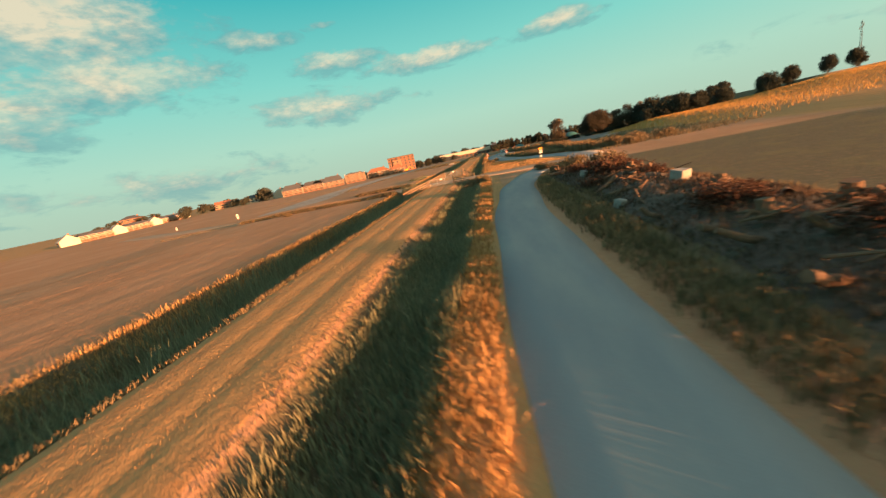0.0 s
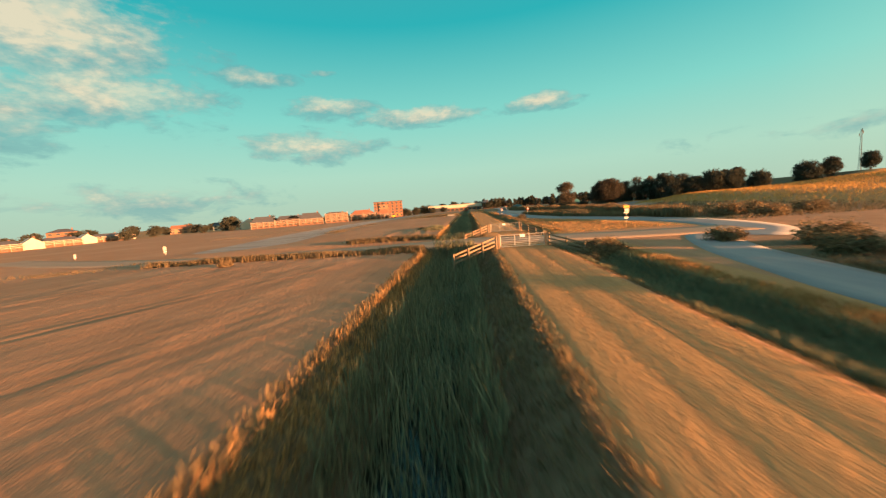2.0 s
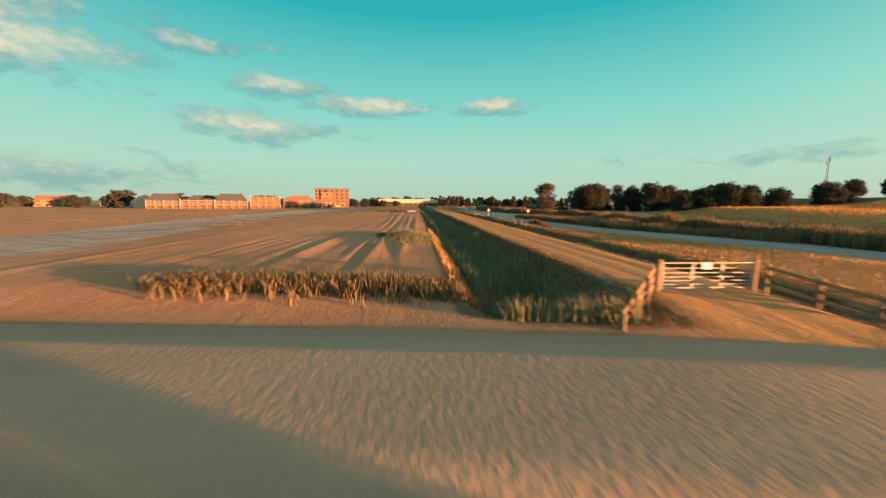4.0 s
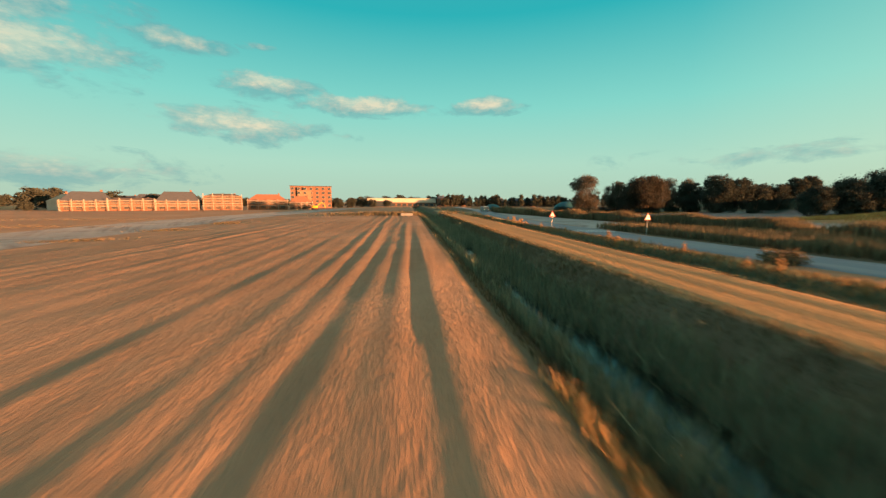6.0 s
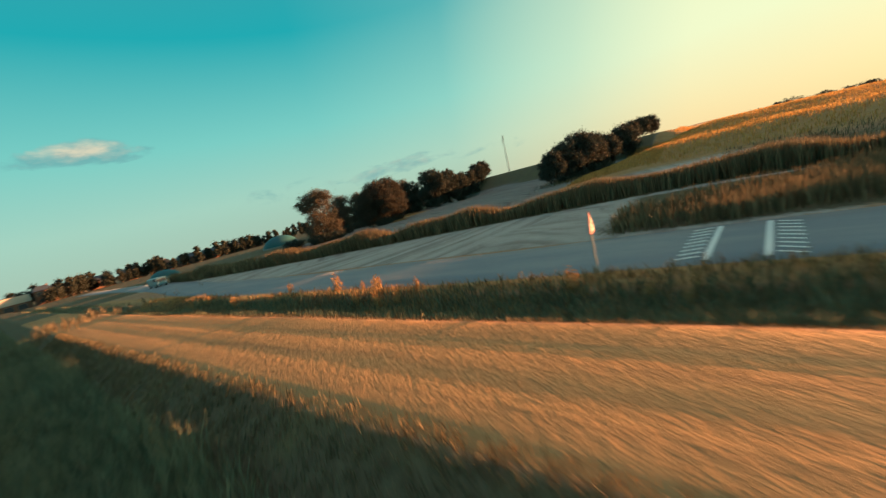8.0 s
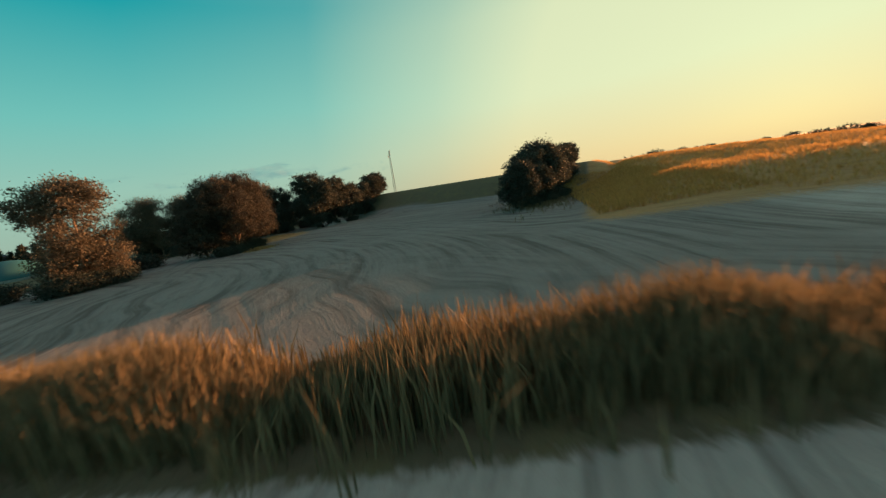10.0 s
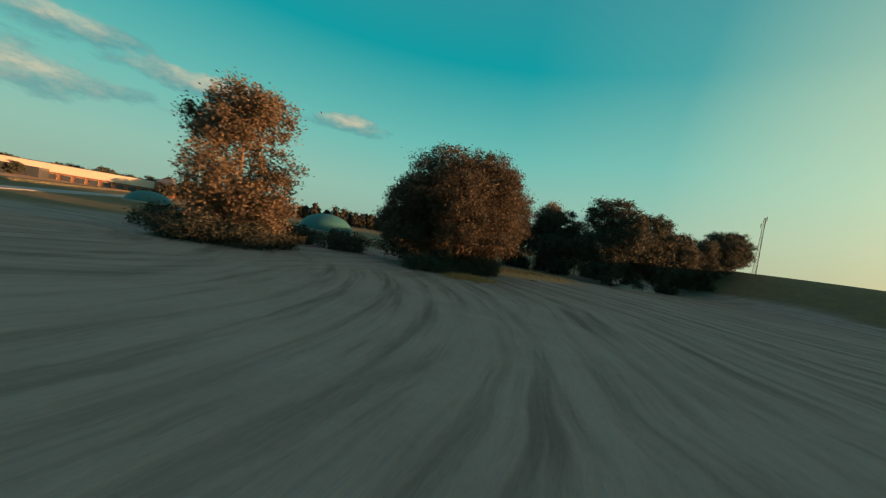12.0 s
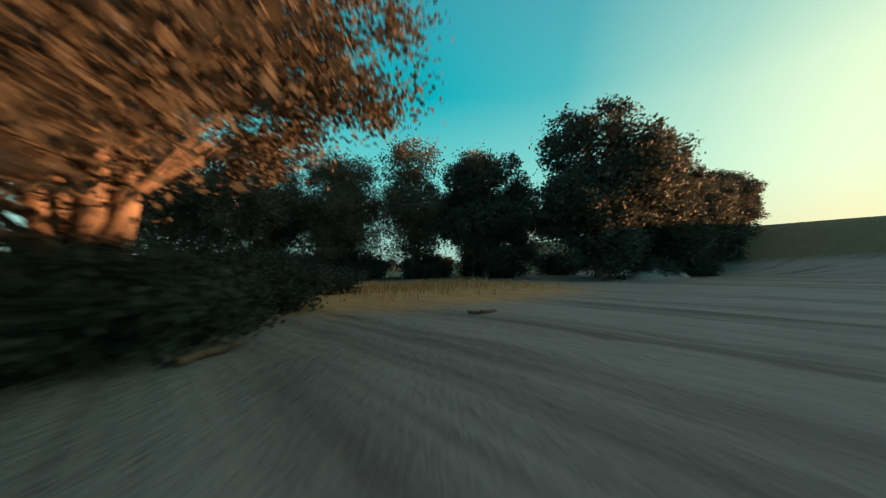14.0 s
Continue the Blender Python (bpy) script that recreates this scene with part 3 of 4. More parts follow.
tri_xy = keep(strip(16000, 4, 24, 15, 62, 21), lambda x, y: no_road(x, y) & (x < np.interp(y, [15, 40, 62], [22, 17, 9])))
blades("triangle_straw", tri_xy, 0.1, 0.45, 0.03, m_straw, "sun-bleached grass between dyke and road", 0.5, 22, 2)
isle = keep(strip(15000, 14.6, 28, 40, 102, 23), lambda x, y: no_road(x, y) & (x > np.interp(y, [40, 60, 100, 107], [26, 19.3, 14.9, 15.2])) & (x < np.interp(y, [40, 90, 107], [29, 27.5, 16.5])))
blades("roadside_reedbed", isle[isle[:, 1] < 76], 0.8, 1.6, 0.055, m_weed, "tall brown-green reedbed beside the road", 0.2, 24, 3)
blades("roadside_tall_reeds", isle[isle[:, 1] >= 76], 0.9, 1.6, 0.055, m_weed, "tall brown-green reeds where two roads part", 0.2, 25, 3)
belt = along(REED_BELT, 21000, 2.0, 25)
blades("field_reed_belt", keep(belt, no_road), 1.5, 2.6, 0.06, m_weed, "long belt of reeds dividing the sand plots", 0.2, 26, 4)
hedge = keep(np.concatenate([along(CROSSING + np.array([0, -6.9]), 9000, 1.7, 27, 0.30, 0.78), along(CROSSING + np.array([0, 8.2]), 3600, 1.3, 28, 0.45, 0.76)]), lambda x, y: (x < -9.5) & clear_cross(x, y))
blades("track_side_weeds", hedge, 0.4, 1.0, 0.05, m_weed, "weeds and tall grass along the sandy track", 0.35, 29, 4)
r_ = np.random.RandomState(31)
clumps = np.concatenate([np.stack([r_.normal(cx, sx, 260), r_.normal(cy, sy, 260)], 1) for cx, cy, sx, sy in
                         ((-54, 20, 3, 1), (-62, 13, 4, 1.2), (-43, 69, 2.5, .8), (-46, 78, 2, .8), (-47, 92, 2.5, .7), (-47, 106, 2, .8), (-46, 122, 1.5, .8), (-78, 120, 8, 1.5), (-82, 90, 6, 1.5), (-90, 145, 10, 2))])
blades("field_clumps", clumps, 0.2, 0.6, 0.03, m_weed, "scattered weed clumps on the bare field", 0.4, 32, 3)
corner = np.concatenate([np.stack([r_.normal(-12.3, 0.85, 700), r_.normal(48.3, 1.3, 700)], 1), np.stack([r_.normal(-11.8, 1.2, 700), r_.normal(43.5, 2.4, 700)], 1), np.stack([r_.normal(-14.9, 0.5, 110), r_.normal(47.5, .6, 110)], 1)])
blades("field_corner_reeds", corner, 0.4, 0.95, 0.035, m_reed, "clump of green reeds on the field corner", 0.35, 38, 4)
blades("poplar_foot_grass", np.stack([r_.normal(98, 9, 2600), r_.normal(124, 3.5, 2600)], 1), 0.4, 1.1, 0.06, m_weed, "rank grass at the foot of the poplar row", 0.35, 39, 3)
east_weeds = keep(strip(7000, 31, 60, 18, 96, 33), no_road)
blades("east_rough_grass", east_weeds, 0.3, 0.9, 0.05, m_weed, "rough grass on the eastern plot", 0.4, 34, 3)
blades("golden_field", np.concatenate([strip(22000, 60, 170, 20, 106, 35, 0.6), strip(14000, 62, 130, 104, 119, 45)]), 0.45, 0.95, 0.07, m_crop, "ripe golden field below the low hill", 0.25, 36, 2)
blades("tree_foot_grass", np.concatenate([np.stack([r_.normal(71.2, 1.3, 500), r_.normal(170.8, .6, 500)], 1), np.stack([r_.normal(90, 4, 700), r_.normal(187, 3.0, 700)], 1)]), 0.2, 0.7, 0.03, m_straw, "tuft of dry grass at the foot of the trees", 0.4, 37, 4)


# ---------------------------------------------------------------- trees
def crown_mesh(name, blobs, clumps, per, leaf, mat, seed, spread=0.55):
    """Leaves in clumps over and inside rounded masses: (x, y, z, rx, ry, rz) each."""
    r = np.random.RandomState(seed)
    b = np.array(blobs, float)
    wgt = (b[:, 3] * b[:, 4] + b[:, 4] * b[:, 5] + b[:, 3] * b[:, 5])
    pick = r.choice(len(b), clumps, p=wgt / wgt.sum())
    d = r.normal(0, 1, (clumps, 3))
    d /= np.linalg.norm(d, axis=1, keepdims=True)
    rad = 1 - 0.55 * r.uniform(0, 1, clumps) ** 2.2 + r.normal(0, 0.06, clumps)
    cen = b[pick, :3] + d * b[pick, 3:] * rad[:, None]
    size = spread * r.uniform(0.6, 1.35, clumps)
    k = np.repeat(np.arange(clumps), per)
    n = len(k)
    p = cen[k] + r.normal(0, 1, (n, 3)) * size[k][:, None] * (0.62, 0.62, 0.5)
    p[:, 2] -= np.abs(r.normal(0, 0.12, n))
    a = r.normal(0, 1, (n, 3))
    a[:, 2] -= 0.35
    a /= np.linalg.norm(a, axis=1, keepdims=True)
    c = np.cross(a, r.normal(0, 1, (n, 3)))
    c /= np.linalg.norm(c, axis=1, keepdims=True) + 1e-9
    s = leaf * r.uniform(0.6, 1.4, n)[:, None]
    co = np.stack([p - a * s * 0.5, p + c * s * 0.32, p + a * s * 0.6, p - c * s * 0.32], 1).reshape(-1, 3)
    me = bpy.data.meshes.new(name)
    me.vertices.add(len(co))
    me.vertices.foreach_set("co", co.ravel())
    me.loops.add(len(co))
    me.loops.foreach_set("vertex_index", np.arange(len(co)))
    me.polygons.add(n)
    me.polygons.foreach_set("loop_start", np.arange(n) * 4)
    me.update()
    me.materials.append(mat)
    return me


def limb(bm, pts, r0, r1, n=9):
    """A tapered, bent limb as one tube."""
    rings = []
    for i, p in enumerate(pts):
        p = Vector(p)
        d = (Vector(pts[min(i + 1, len(pts) - 1)]) - Vector(pts[max(i - 1, 0)])).normalized()
        q = d.to_track_quat("Z", "Y")
        rr = r0 + (r1 - r0) * i / (len(pts) - 1)
        rings.append([bm.verts.new(p + q @ Vector((math.cos(6.2832 * k / n) * rr, math.sin(6.2832 * k / n) * rr, 0))) for k in range(n)])
    for a, b in zip(rings[:-1], rings[1:]):
        for k in range(n):
            bm.faces.new((a[k], a[(k + 1) % n], b[(k + 1) % n], b[k]))
    bm.faces.new(rings[-1])


def trunk_mesh(seed, h, r, width, stems=1, limbs=6, start=0.2):
    rd = random.Random(seed)
    bm = B()
    for s in range(stems):
        a0 = 6.28 * s / stems + rd.uniform(0, 1)
        out = 0.0 if stems == 1 else width * 0.28
        pts = [(math.cos(a0) * (0.25 * (stems > 1) + out * t ** 1.2) + rd.uniform(-.12, .12), math.sin(a0) * (0.25 * (stems > 1) + out * t ** 1.2) + rd.uniform(-.12, .12), -0.3 + t * h * 0.85) for t in (0, .06, .2, .35, .5, .7, .85, 1)]
        pts[0] = (pts[1][0], pts[1][1], -0.4)
        limb(bm, pts, r * rd.uniform(0.8, 1.1), r * 0.12)
        for k in range(limbs):
            t = start + (0.8 - start) * (k + rd.random()) / limbs
            i = min(int(t * 7), 6)
            p0 = Vector(pts[i]).lerp(Vector(pts[i + 1]), 0.5)
            a = rd.uniform(0, 6.28)
            L = width * rd.uniform(0.5, 0.85) * (1.1 - t * 0.5)
            mid_ = p0 + Vector((math.cos(a) * L * 0.5, math.sin(a) * L * 0.5, L * 0.35))
            end = p0 + Vector((math.cos(a + .2) * L, math.sin(a + .2) * L, L * rd.uniform(0.45, 0.9)))
            limb(bm, [p0, p0.lerp(mid_, .5) + Vector((0, 0, .1)), mid_, end], r * 0.42 * (1 - 0.6 * t), r * 0.05, 6)
            for q in range(2):
                aa = a + rd.uniform(-1, 1)
                e2 = mid_ + Vector((math.cos(aa) * L * .5, math.sin(aa) * L * .5, L * .35))
                limb(bm, [mid_, mid_.lerp(e2, .5) + Vector((0, 0, .08)), e2], r * 0.16, r * 0.03, 5)
    return bm


def blob_crown(seed, h, rad, low, lumps=9, top=0.62):
    """Rounded masses that make an uneven crown h high and rad wide from height low up."""
    rd = random.Random(seed)
    out = [(0, 0, low + (h - low) * 0.5, rad * 0.72, rad * 0.72, (h - low) * 0.47)]
    for k in range(lumps):
        a = 6.28 * k / lumps + rd.uniform(-.4, .4)
        t = rd.uniform(0.08, 0.92)
        wide = rad * (0.62 * math.sin(math.pi * min(1, 0.22 + t * top)) + 0.05)
        s = rad * rd.uniform(0.30, 0.46)
        z = low + s * 0.7 + (h - low - s * 1.5) * t
        out.append((math.cos(a) * wide, math.sin(a) * wide, z, s, s, s * rd.uniform(0.8, 1.15)))
    for k in range(3):
        a = 2.1 * k + rd.uniform(-.4, .4)
        s = rad * rd.uniform(.32, .42)
        out.append((math.cos(a) * rad * .36, math.sin(a) * rad * .36, h - s * rd.uniform(.95, 1.35), s, s, s * .9))
    return out


def tree(loc, label, seed, h, rad, low, clumps, per, leaf, mat, stems=1, tr=0.28, spread=0.55, rz=0, lumps=9, group="trees", top=0.62):
    z = float(height(loc[0], loc[1], False))
    t = thing("tree", (loc[0], loc[1], z), label, "tree", group, rz)
    tk = part("trunk", trunk_mesh(seed, h, tr, rad, stems, 7 if clumps > 150 else 4), m_bark, t)
    tk.data.polygons.foreach_set("use_smooth", [True] * len(tk.data.polygons))
    cr = new("crown", crown_mesh("crown", blob_crown(seed, h, rad, low, lumps, top), clumps, per, leaf, mat, seed, spread))
    cr.parent = t
    return t


def at(x, y, rz=0, s=1.0):
    return pose(x, y, float(height(x, y, False)) - 0.05, 0, 0, rz) @ Matrix.Scale(s, 4)


def again(t, x, y, rz, s=1.0, label=""):
    c = copy_thing(t, at(x, y, rz))
    c.scale = (s, s, s)
    if label:
        c["label"] = label
    return c


# the willow-like pair, the big maples, the alder row
tree((51.2, 179.5), "tall silvery poplar with an open sunlit crown", 3, 14.0, 5.0, 0.3, 800, 54, 0.21, m_leaf_a, 3, 0.30, 0.65, lumps=17)
tree((72.4, 176.8), "broad dense maple with leaves lit orange by the sun", 5, 13.7, 6.6, 1.3, 1150, 80, 0.17, m_leaf_b, 3, 0.36, 0.56, lumps=17, top=0.56, rz=180)
tree((76.0, 180.0), "spreading maple with several leaning sunlit trunks", 7, 14.0, 7.0, 2.8, 1250, 84, 0.15, m_leaf_b, 4, 0.42, 0.54, lumps=17, top=0.46)
tree((68.4, 179.5), "smaller round maple at the edge of the clump", 9, 10.0, 3.9, 0.1, 460, 56, 0.2, m_leaf_b, 2, 0.2, 0.55)
alder = tree((107.5, 184.0), "dark dense alder at the edge of the sand", 12, 15.2, 6.2, 0.4, 820, 52, 0.28, m_leaf_c, 2, 0.30, 0.6, lumps=18)
alder2 = tree((115.5, 183.0), "dark rounded alder in the row", 14, 13.8, 5.9, 0.3, 760, 52, 0.28, m_leaf_c, 2, 0.28, 0.6, lumps=17)
again(alder2, 123, 182.5, 70, 0.86)
again(alder, 131, 181.5, 130, 0.73)
again(alder2, 139.0, 181.5, 200, 0.72)
again(alder2, 145, 182, 290, 0.62)
again(alder2, 127, 183.5, 20, 0.78)
again(alder2, 111.5, 186, 320, 0.88)
again(alder, 104, 194, 60, 0.85)
slim = tree((105.8, 197.5), "slender grey-green birch with a thin crown", 16, 14.2, 3.6, 2.0, 340, 60, 0.20, m_leaf_a, 1, 0.18, 0.75, lumps=13)
again(slim, 98.5, 199, 80, 1.02, "slender birch with a sunlit orange top")
again(slim, 101.5, 203, 160, 0.92)
again(slim, 92.0, 204, 30, 0.86)
again(slim, 88.0, 208, 230, 0.84)
again(slim, 96.0, 209, 300, 0.9)
again(slim, 111, 203, 110, 0.9)
again(slim, 117, 199, 20, 0.85)
for x, y, rz, s in ((79, 203, 40, .9), (83, 200, 200, .85), (86.5, 203.5, 120, .92), (81, 209, 300, .95), (85, 213, 20, .9), (90, 199.5, 260, .8), (94.5, 202.5, 330, .88), (76.5, 207, 90, .8)):
    again(slim, x, y, rz, s, "slender dark tree standing in the thicket")
wil = tree((95.5, 124.7), "grey-green poplar in a row beside the golden field", 18, 11.8, 4.6, 0.1, 560, 50, 0.30, m_leaf_c, 2, 0.24, 0.75, lumps=15)
again(wil, 82.4, 128.0, 50, 0.70, "small conical poplar at the row's end")
again(wil, 102, 123.4, 130, 0.93)
again(wil, 126.5, 119, 200, 0.92)
again(wil, 154, 114, 280, 0.62)
again(wil, 111, 121.5, 20, 0.85)
again(wil, 134, 118, 90, 0.68)
again(wil, 146, 116, 150, 0.60)
again(wil, 89, 126.5, 240, 0.85)

# low bushes
bush = thing("bush", (32, 34, -0.5), "dense low bush on the rough ground", "bush", "bushes")
bc = new("crown", crown_mesh("bush_crown", blob_crown(31, 2.0, 2.4, 0.0, 7), 130, 30, 0.22, m_weed, 31, 0.4))
bc.parent = bush
part("trunk", trunk_mesh(32, 1.8, 0.06, 1.6, 3, 3), m_bark, bush)
# Undergrowth version of the bush, given darker leaves to stand in for shade.
under = thing("bush", (75.0, 178.0, -0.55), "undergrowth bush below the trees, leaf colour darkened for shade", "bush", "bushes")
uc = new("crown", crown_mesh("undergrowth_crown", blob_crown(33, 2.0, 2.4, 0.0, 7), 150, 50, 0.15, m_leaf_c, 33, 0.4))
uc.parent = under
part("trunk", trunk_mesh(34, 1.8, 0.06, 1.6, 3, 3), m_bark, under)
for x, y, rz, s in ((69.5, 173.5, 10, .6), (68, 175, 60, .8), (80, 183, 110, .9), (84, 186, 0, .7), (72.5, 174.6, 30, .75), (74.3, 175.6, 130, .8), (77.5, 178.2, 200, .7), (70.6, 176, 300, 1.0), (79.5, 180.5, 10, .8),
                    (50, 177, 0, 1.1), (53, 176.8, 90, 1.0), (48, 178, 200, 1.1), (55, 179, 40, .9), (76.4, 176.2, 240, .8), (79.5, 198, 20, 1.2), (84, 197, 150, 1.3), (88, 200, 80, 1.2), (63, 186, 0, 1.2), (58, 188, 50, 1.1), (54, 187, 120, 1.2), (46, 186, 20, 1.2), (111, 181, 50, .9), (119, 179.5, 0, .8), (90, 205, 0, 1.3), (97, 206, 60, 1.4), (104, 204, 100, 1.4), (110, 200, 10, 1.3), (84, 212, 60, 1.4), (117, 194, 60, 1.4), (93, 201, 80, 1.1), (100, 199, 180, 1.1), (107, 195, 220, 1.2),
                    (93, 127.5, 0, 1.1), (97.5, 122.5, 70, 1.2), (90, 124, 140, 1.0), (101, 121, 30, 1.1), (106, 121, 200, .9), (85, 126, 250, .8)):
    again(under, x, y, rz, s)
for x, y, rz, s in ((35, 27, 40, 1.1), (38, 22, 90, .9), (30.5, 40, 150, .8), (41, 30, 10, 1.0), (45, 24, 60, .9), (34, 44, 75, .9), (20, -6, 30, .8), (17.5, -10, 100, .7),
                    (22, -13, 200, .9), (16.2, -1.5, 200, .6), (5.4, 0.2, 80, .6), (5.0, -2.5, 120, .4), (-31, 4.5, 0, .35), (-5.8, 52, 0, .4), (6.2, -3.5, 20, .6), (6.6, -1.2, 300, .55), (4.6, -5.2, 160, .4), (-14.9, 47.4, 20, .3), (10.5, 71, 30, .5), (9, 62, 200, .45)):
    again(bush, x, y, rz, s)

# far woods: one lighter tree, copied
fart = tree((-219, 284), "big round tree beyond the field", 21, 12.0, 7.5, 0.5, 150, 26, 0.9, m_leaf_c, 1, 0.35, 1.0, group="far trees")
for x, y, rz, s in ((-205, 300, 40, .6), (-240, 268, 90, .6), (-238, 205, 20, .75), (-262, 262, 200, .6), (-252, 190, 120, .7), (-196, 290, 60, .55), (-270, 240, 10, .55), (-180, 305, 10, .7), (-165, 315, 70, .7), (-290, 215, 0, .7),
                    (-56, 335, 0, .62), (-48, 342, 80, .55), (-40, 338, 150, .5), (-30, 352, 60, .45), (18, 362, 0, .6), (-22, 420, 20, .9), (-35, 425, 70, .8), (-8, 425, 130, .85), (-60, 420, 10, .8)):
    again(fart, x, y, rz, s)
poplar = tree((26, 372), "narrow poplar in a distant row", 23, 10.0, 2.4, 0.5, 60, 22, 0.8, m_leaf_c, 1, 0.2, 0.8, group="far trees")
_r = random.Random(5)
for k in range(64):
    x = 14 + k * 2.6 + _r.uniform(-1, 1)
    again(poplar, x, 384 - 0.1 * x + _r.uniform(-6, 6), _r.uniform(0, 360), _r.uniform(.6, 1.05))
for k in range(26):
    again(fart, -330 + k * 14 + _r.uniform(-4, 4), 395 + _r.uniform(-12, 12) - max(0, -250 + k * 0 + 330 - k * 14) * 0.3, _r.uniform(0, 360), _r.uniform(.5, .8))
for k in range(12):
    again(fart, 178 + k * 12 + _r.uniform(-5, 5), 330 - k * 4, _r.uniform(0, 360), _r.uniform(.45, .7))
for k in range(9):
    again(fart, 235 + _r.uniform(-12, 12), 70 - k * 26 + _r.uniform(-6, 6), _r.uniform(0, 360), _r.uniform(.18, .3))
ridge = []
for k in range(46):
    x, y = 238 + _r.uniform(-7, 7), 78 - k * 3.6 + _r.uniform(-2, 2)
    s = _r.uniform(1.2, 2.4) * (0.55 + 0.6 * abs(math.sin(k * 0.21)))
    ridge.append((x, y, float(height(x, y, False)) + s * 0.5, s * 1.7, s * 1.7, s))
tagged(new("ridge_thicket", crown_mesh("ridge_thicket", ridge, 900, 18, 0.55, m_leaf_c, 77, 0.7)), "low dark thicket along the crest of the golden field", "thicket", kind="stuff")


# ---------------------------------------------------------------- gates and fences
def farm_gate(loc, rz, plate):
    g = thing("farm_gate", loc, "closed galvanised tubular field gate with a small white plate", "gate", "field gates", rz)
    fr = B()
    for a, b in (((-1.92, 0, .12), (1.92, 0, .12)), ((-1.92, 0, 1.14), (1.92, 0, 1.14)), ((-1.92, 0, .12), (-1.92, 0, 1.14)), ((1.92, 0, .12), (1.92, 0, 1.14))):
        cyl(fr, a, b, 0.03)
    part("gate_frame", fr, m_galv, g)
    for z in (.27, .42, .57, .74, .93):
        part("bar", cyl(B(), (-1.9, 0, z), (1.9, 0, z), 0.018, n=6), m_galv, g)
    for x in (-0.65, 0.62):
        part("upright", box(B(), (x, 0, .63), (.07, .025, 1.0), bevel=.004), m_galv, g)
    part("plate", box(B(), (plate, -.05, 1.02), (.42, .015, .26), bevel=.004), m_white, g, "small white notice plate")
    for x in (-2.06, 2.06):
        part("post", box(B(), (x, 0, .55), (.16, .16, 1.5), bevel=.015), m_wood, g, "square timber gate post")
    return g


def wing_fence(loc, rz, drop, bays=3):
    """Three short bays of rails that step down the slope, x outwards."""
    f = thing("fence", loc, "weathered timber post and rail fence running down the slope", "fence", "gate wing fences", rz)
    for k in range(bays + 1):
        x = 0.25 + 1.55 * k
        part("post", box(B(), (x, 0, .45 - drop * x), (.13, .13, 1.5), bevel=.015), m_wood, f)
        if k < bays:
            for j in range(3):
                bm = B()
                a = Vector((x, -.09, 1.05 - .34 * j - drop * x))
                b = Vector((x + 1.55, -.09, 1.05 - .34 * j - drop * (x + 1.55)))
                m_ = (a + b) / 2
                box(bm, m_, ((b - a).length + .1, .04, .14), tilt=math.degrees(math.atan2(a.z - b.z, b.x - a.x)), bevel=.006)
                part("rail", bm, m_wood, f)
    return f


farm_gate((0.0, 0.0, 0.0), 0, 0.02)
farm_gate((0.4, 19.2, 0.0), 0, -0.1)
wing_fence((-2.1, 0, 0), 216, 0.22)
wing_fence((2.1, 0, 0), -36, 0.24, 2)
wing_fence((-1.75, 19.1, 0), 225, 0.2)
wing_fence((2.55, 19.1, 0), -62, 0.2)


# ---------------------------------------------------------------- signs and marks
def z_at(x, y):
    return float(height(x, y, False))


def route_sign(x, y):
    s = thing("route_sign", (x, y, z_at(x, y)), "diversion signpost with orange panels over white arrows", "road sign", rz=8)
    part("pole", cyl(B(), (0, 0, -.3), (0, 0, 2.75), .04), m_galv, s)
    for k, (z, w, h, mat) in enumerate(((2.45, .42, .36, m_orange), (2.45, .42, .36, m_orange), (1.95, .62, .30, m_white), (1.55, .8, .22, m_white), (.72, .62, .22, m_white))):
        x0 = (-.24, .24, .05, 0, -.05)[k]
        p = part("panel", box(B(), (x0, -.06, z), (w, .02, h), bevel=.004), mat, s, "orange panel" if k < 2 else "white arrow panel")
        if k >= 2:
            part("arrow", box(B(), (x0, -.075, z), (w * .6, .006, h * .28)), m_black, p)
    return s


def warning_sign(x, y, rz):
    s = thing("warning_sign", (x, y, z_at(x, y)), "triangular red and white warning sign on a pole", "road sign", "warning signs", rz)
    part("pole", cyl(B(), (0, 0, -.3), (0, 0, 2.3), .035), m_galv, s)

    def tri_plate(size, yy, th):
        bm = B()
        pts = [(-size / 2, size * .0), (size / 2, 0), (0, size * .87)]
        lo = [bm.verts.new((a, yy, b)) for a, b in pts]
        hi = [bm.verts.new((a, yy + th, b)) for a, b in pts]
        bm.faces.new(lo)
        bm.faces.new(hi[::-1])
        for k in range(3):
            bm.faces.new((lo[k], hi[k], hi[(k + 1) % 3], lo[(k + 1) % 3]))
        return bm
    a = tri_plate(.95, -.06, .02)
    bmesh.ops.translate(a, verts=a.verts, vec=(0, 0, 1.75))
    plate = part("plate", a, m_red, s, "red bordered triangle")
    b = tri_plate(.66, -.075, .01)
    bmesh.ops.translate(b, verts=b.verts, vec=(0, 0, 1.83))
    part("field", b, m_white, plate)
    c = tri_plate(.97, -.036, .006)
    bmesh.ops.translate(c, verts=c.verts, vec=(0, 0, 1.745))
    part("back_plate", c, m_galv, s, "grey metal back of the sign")
    part("mark", box(B(), (0, -.085, 2.02), (.07, .008, .26)), m_black, plate)
    return s


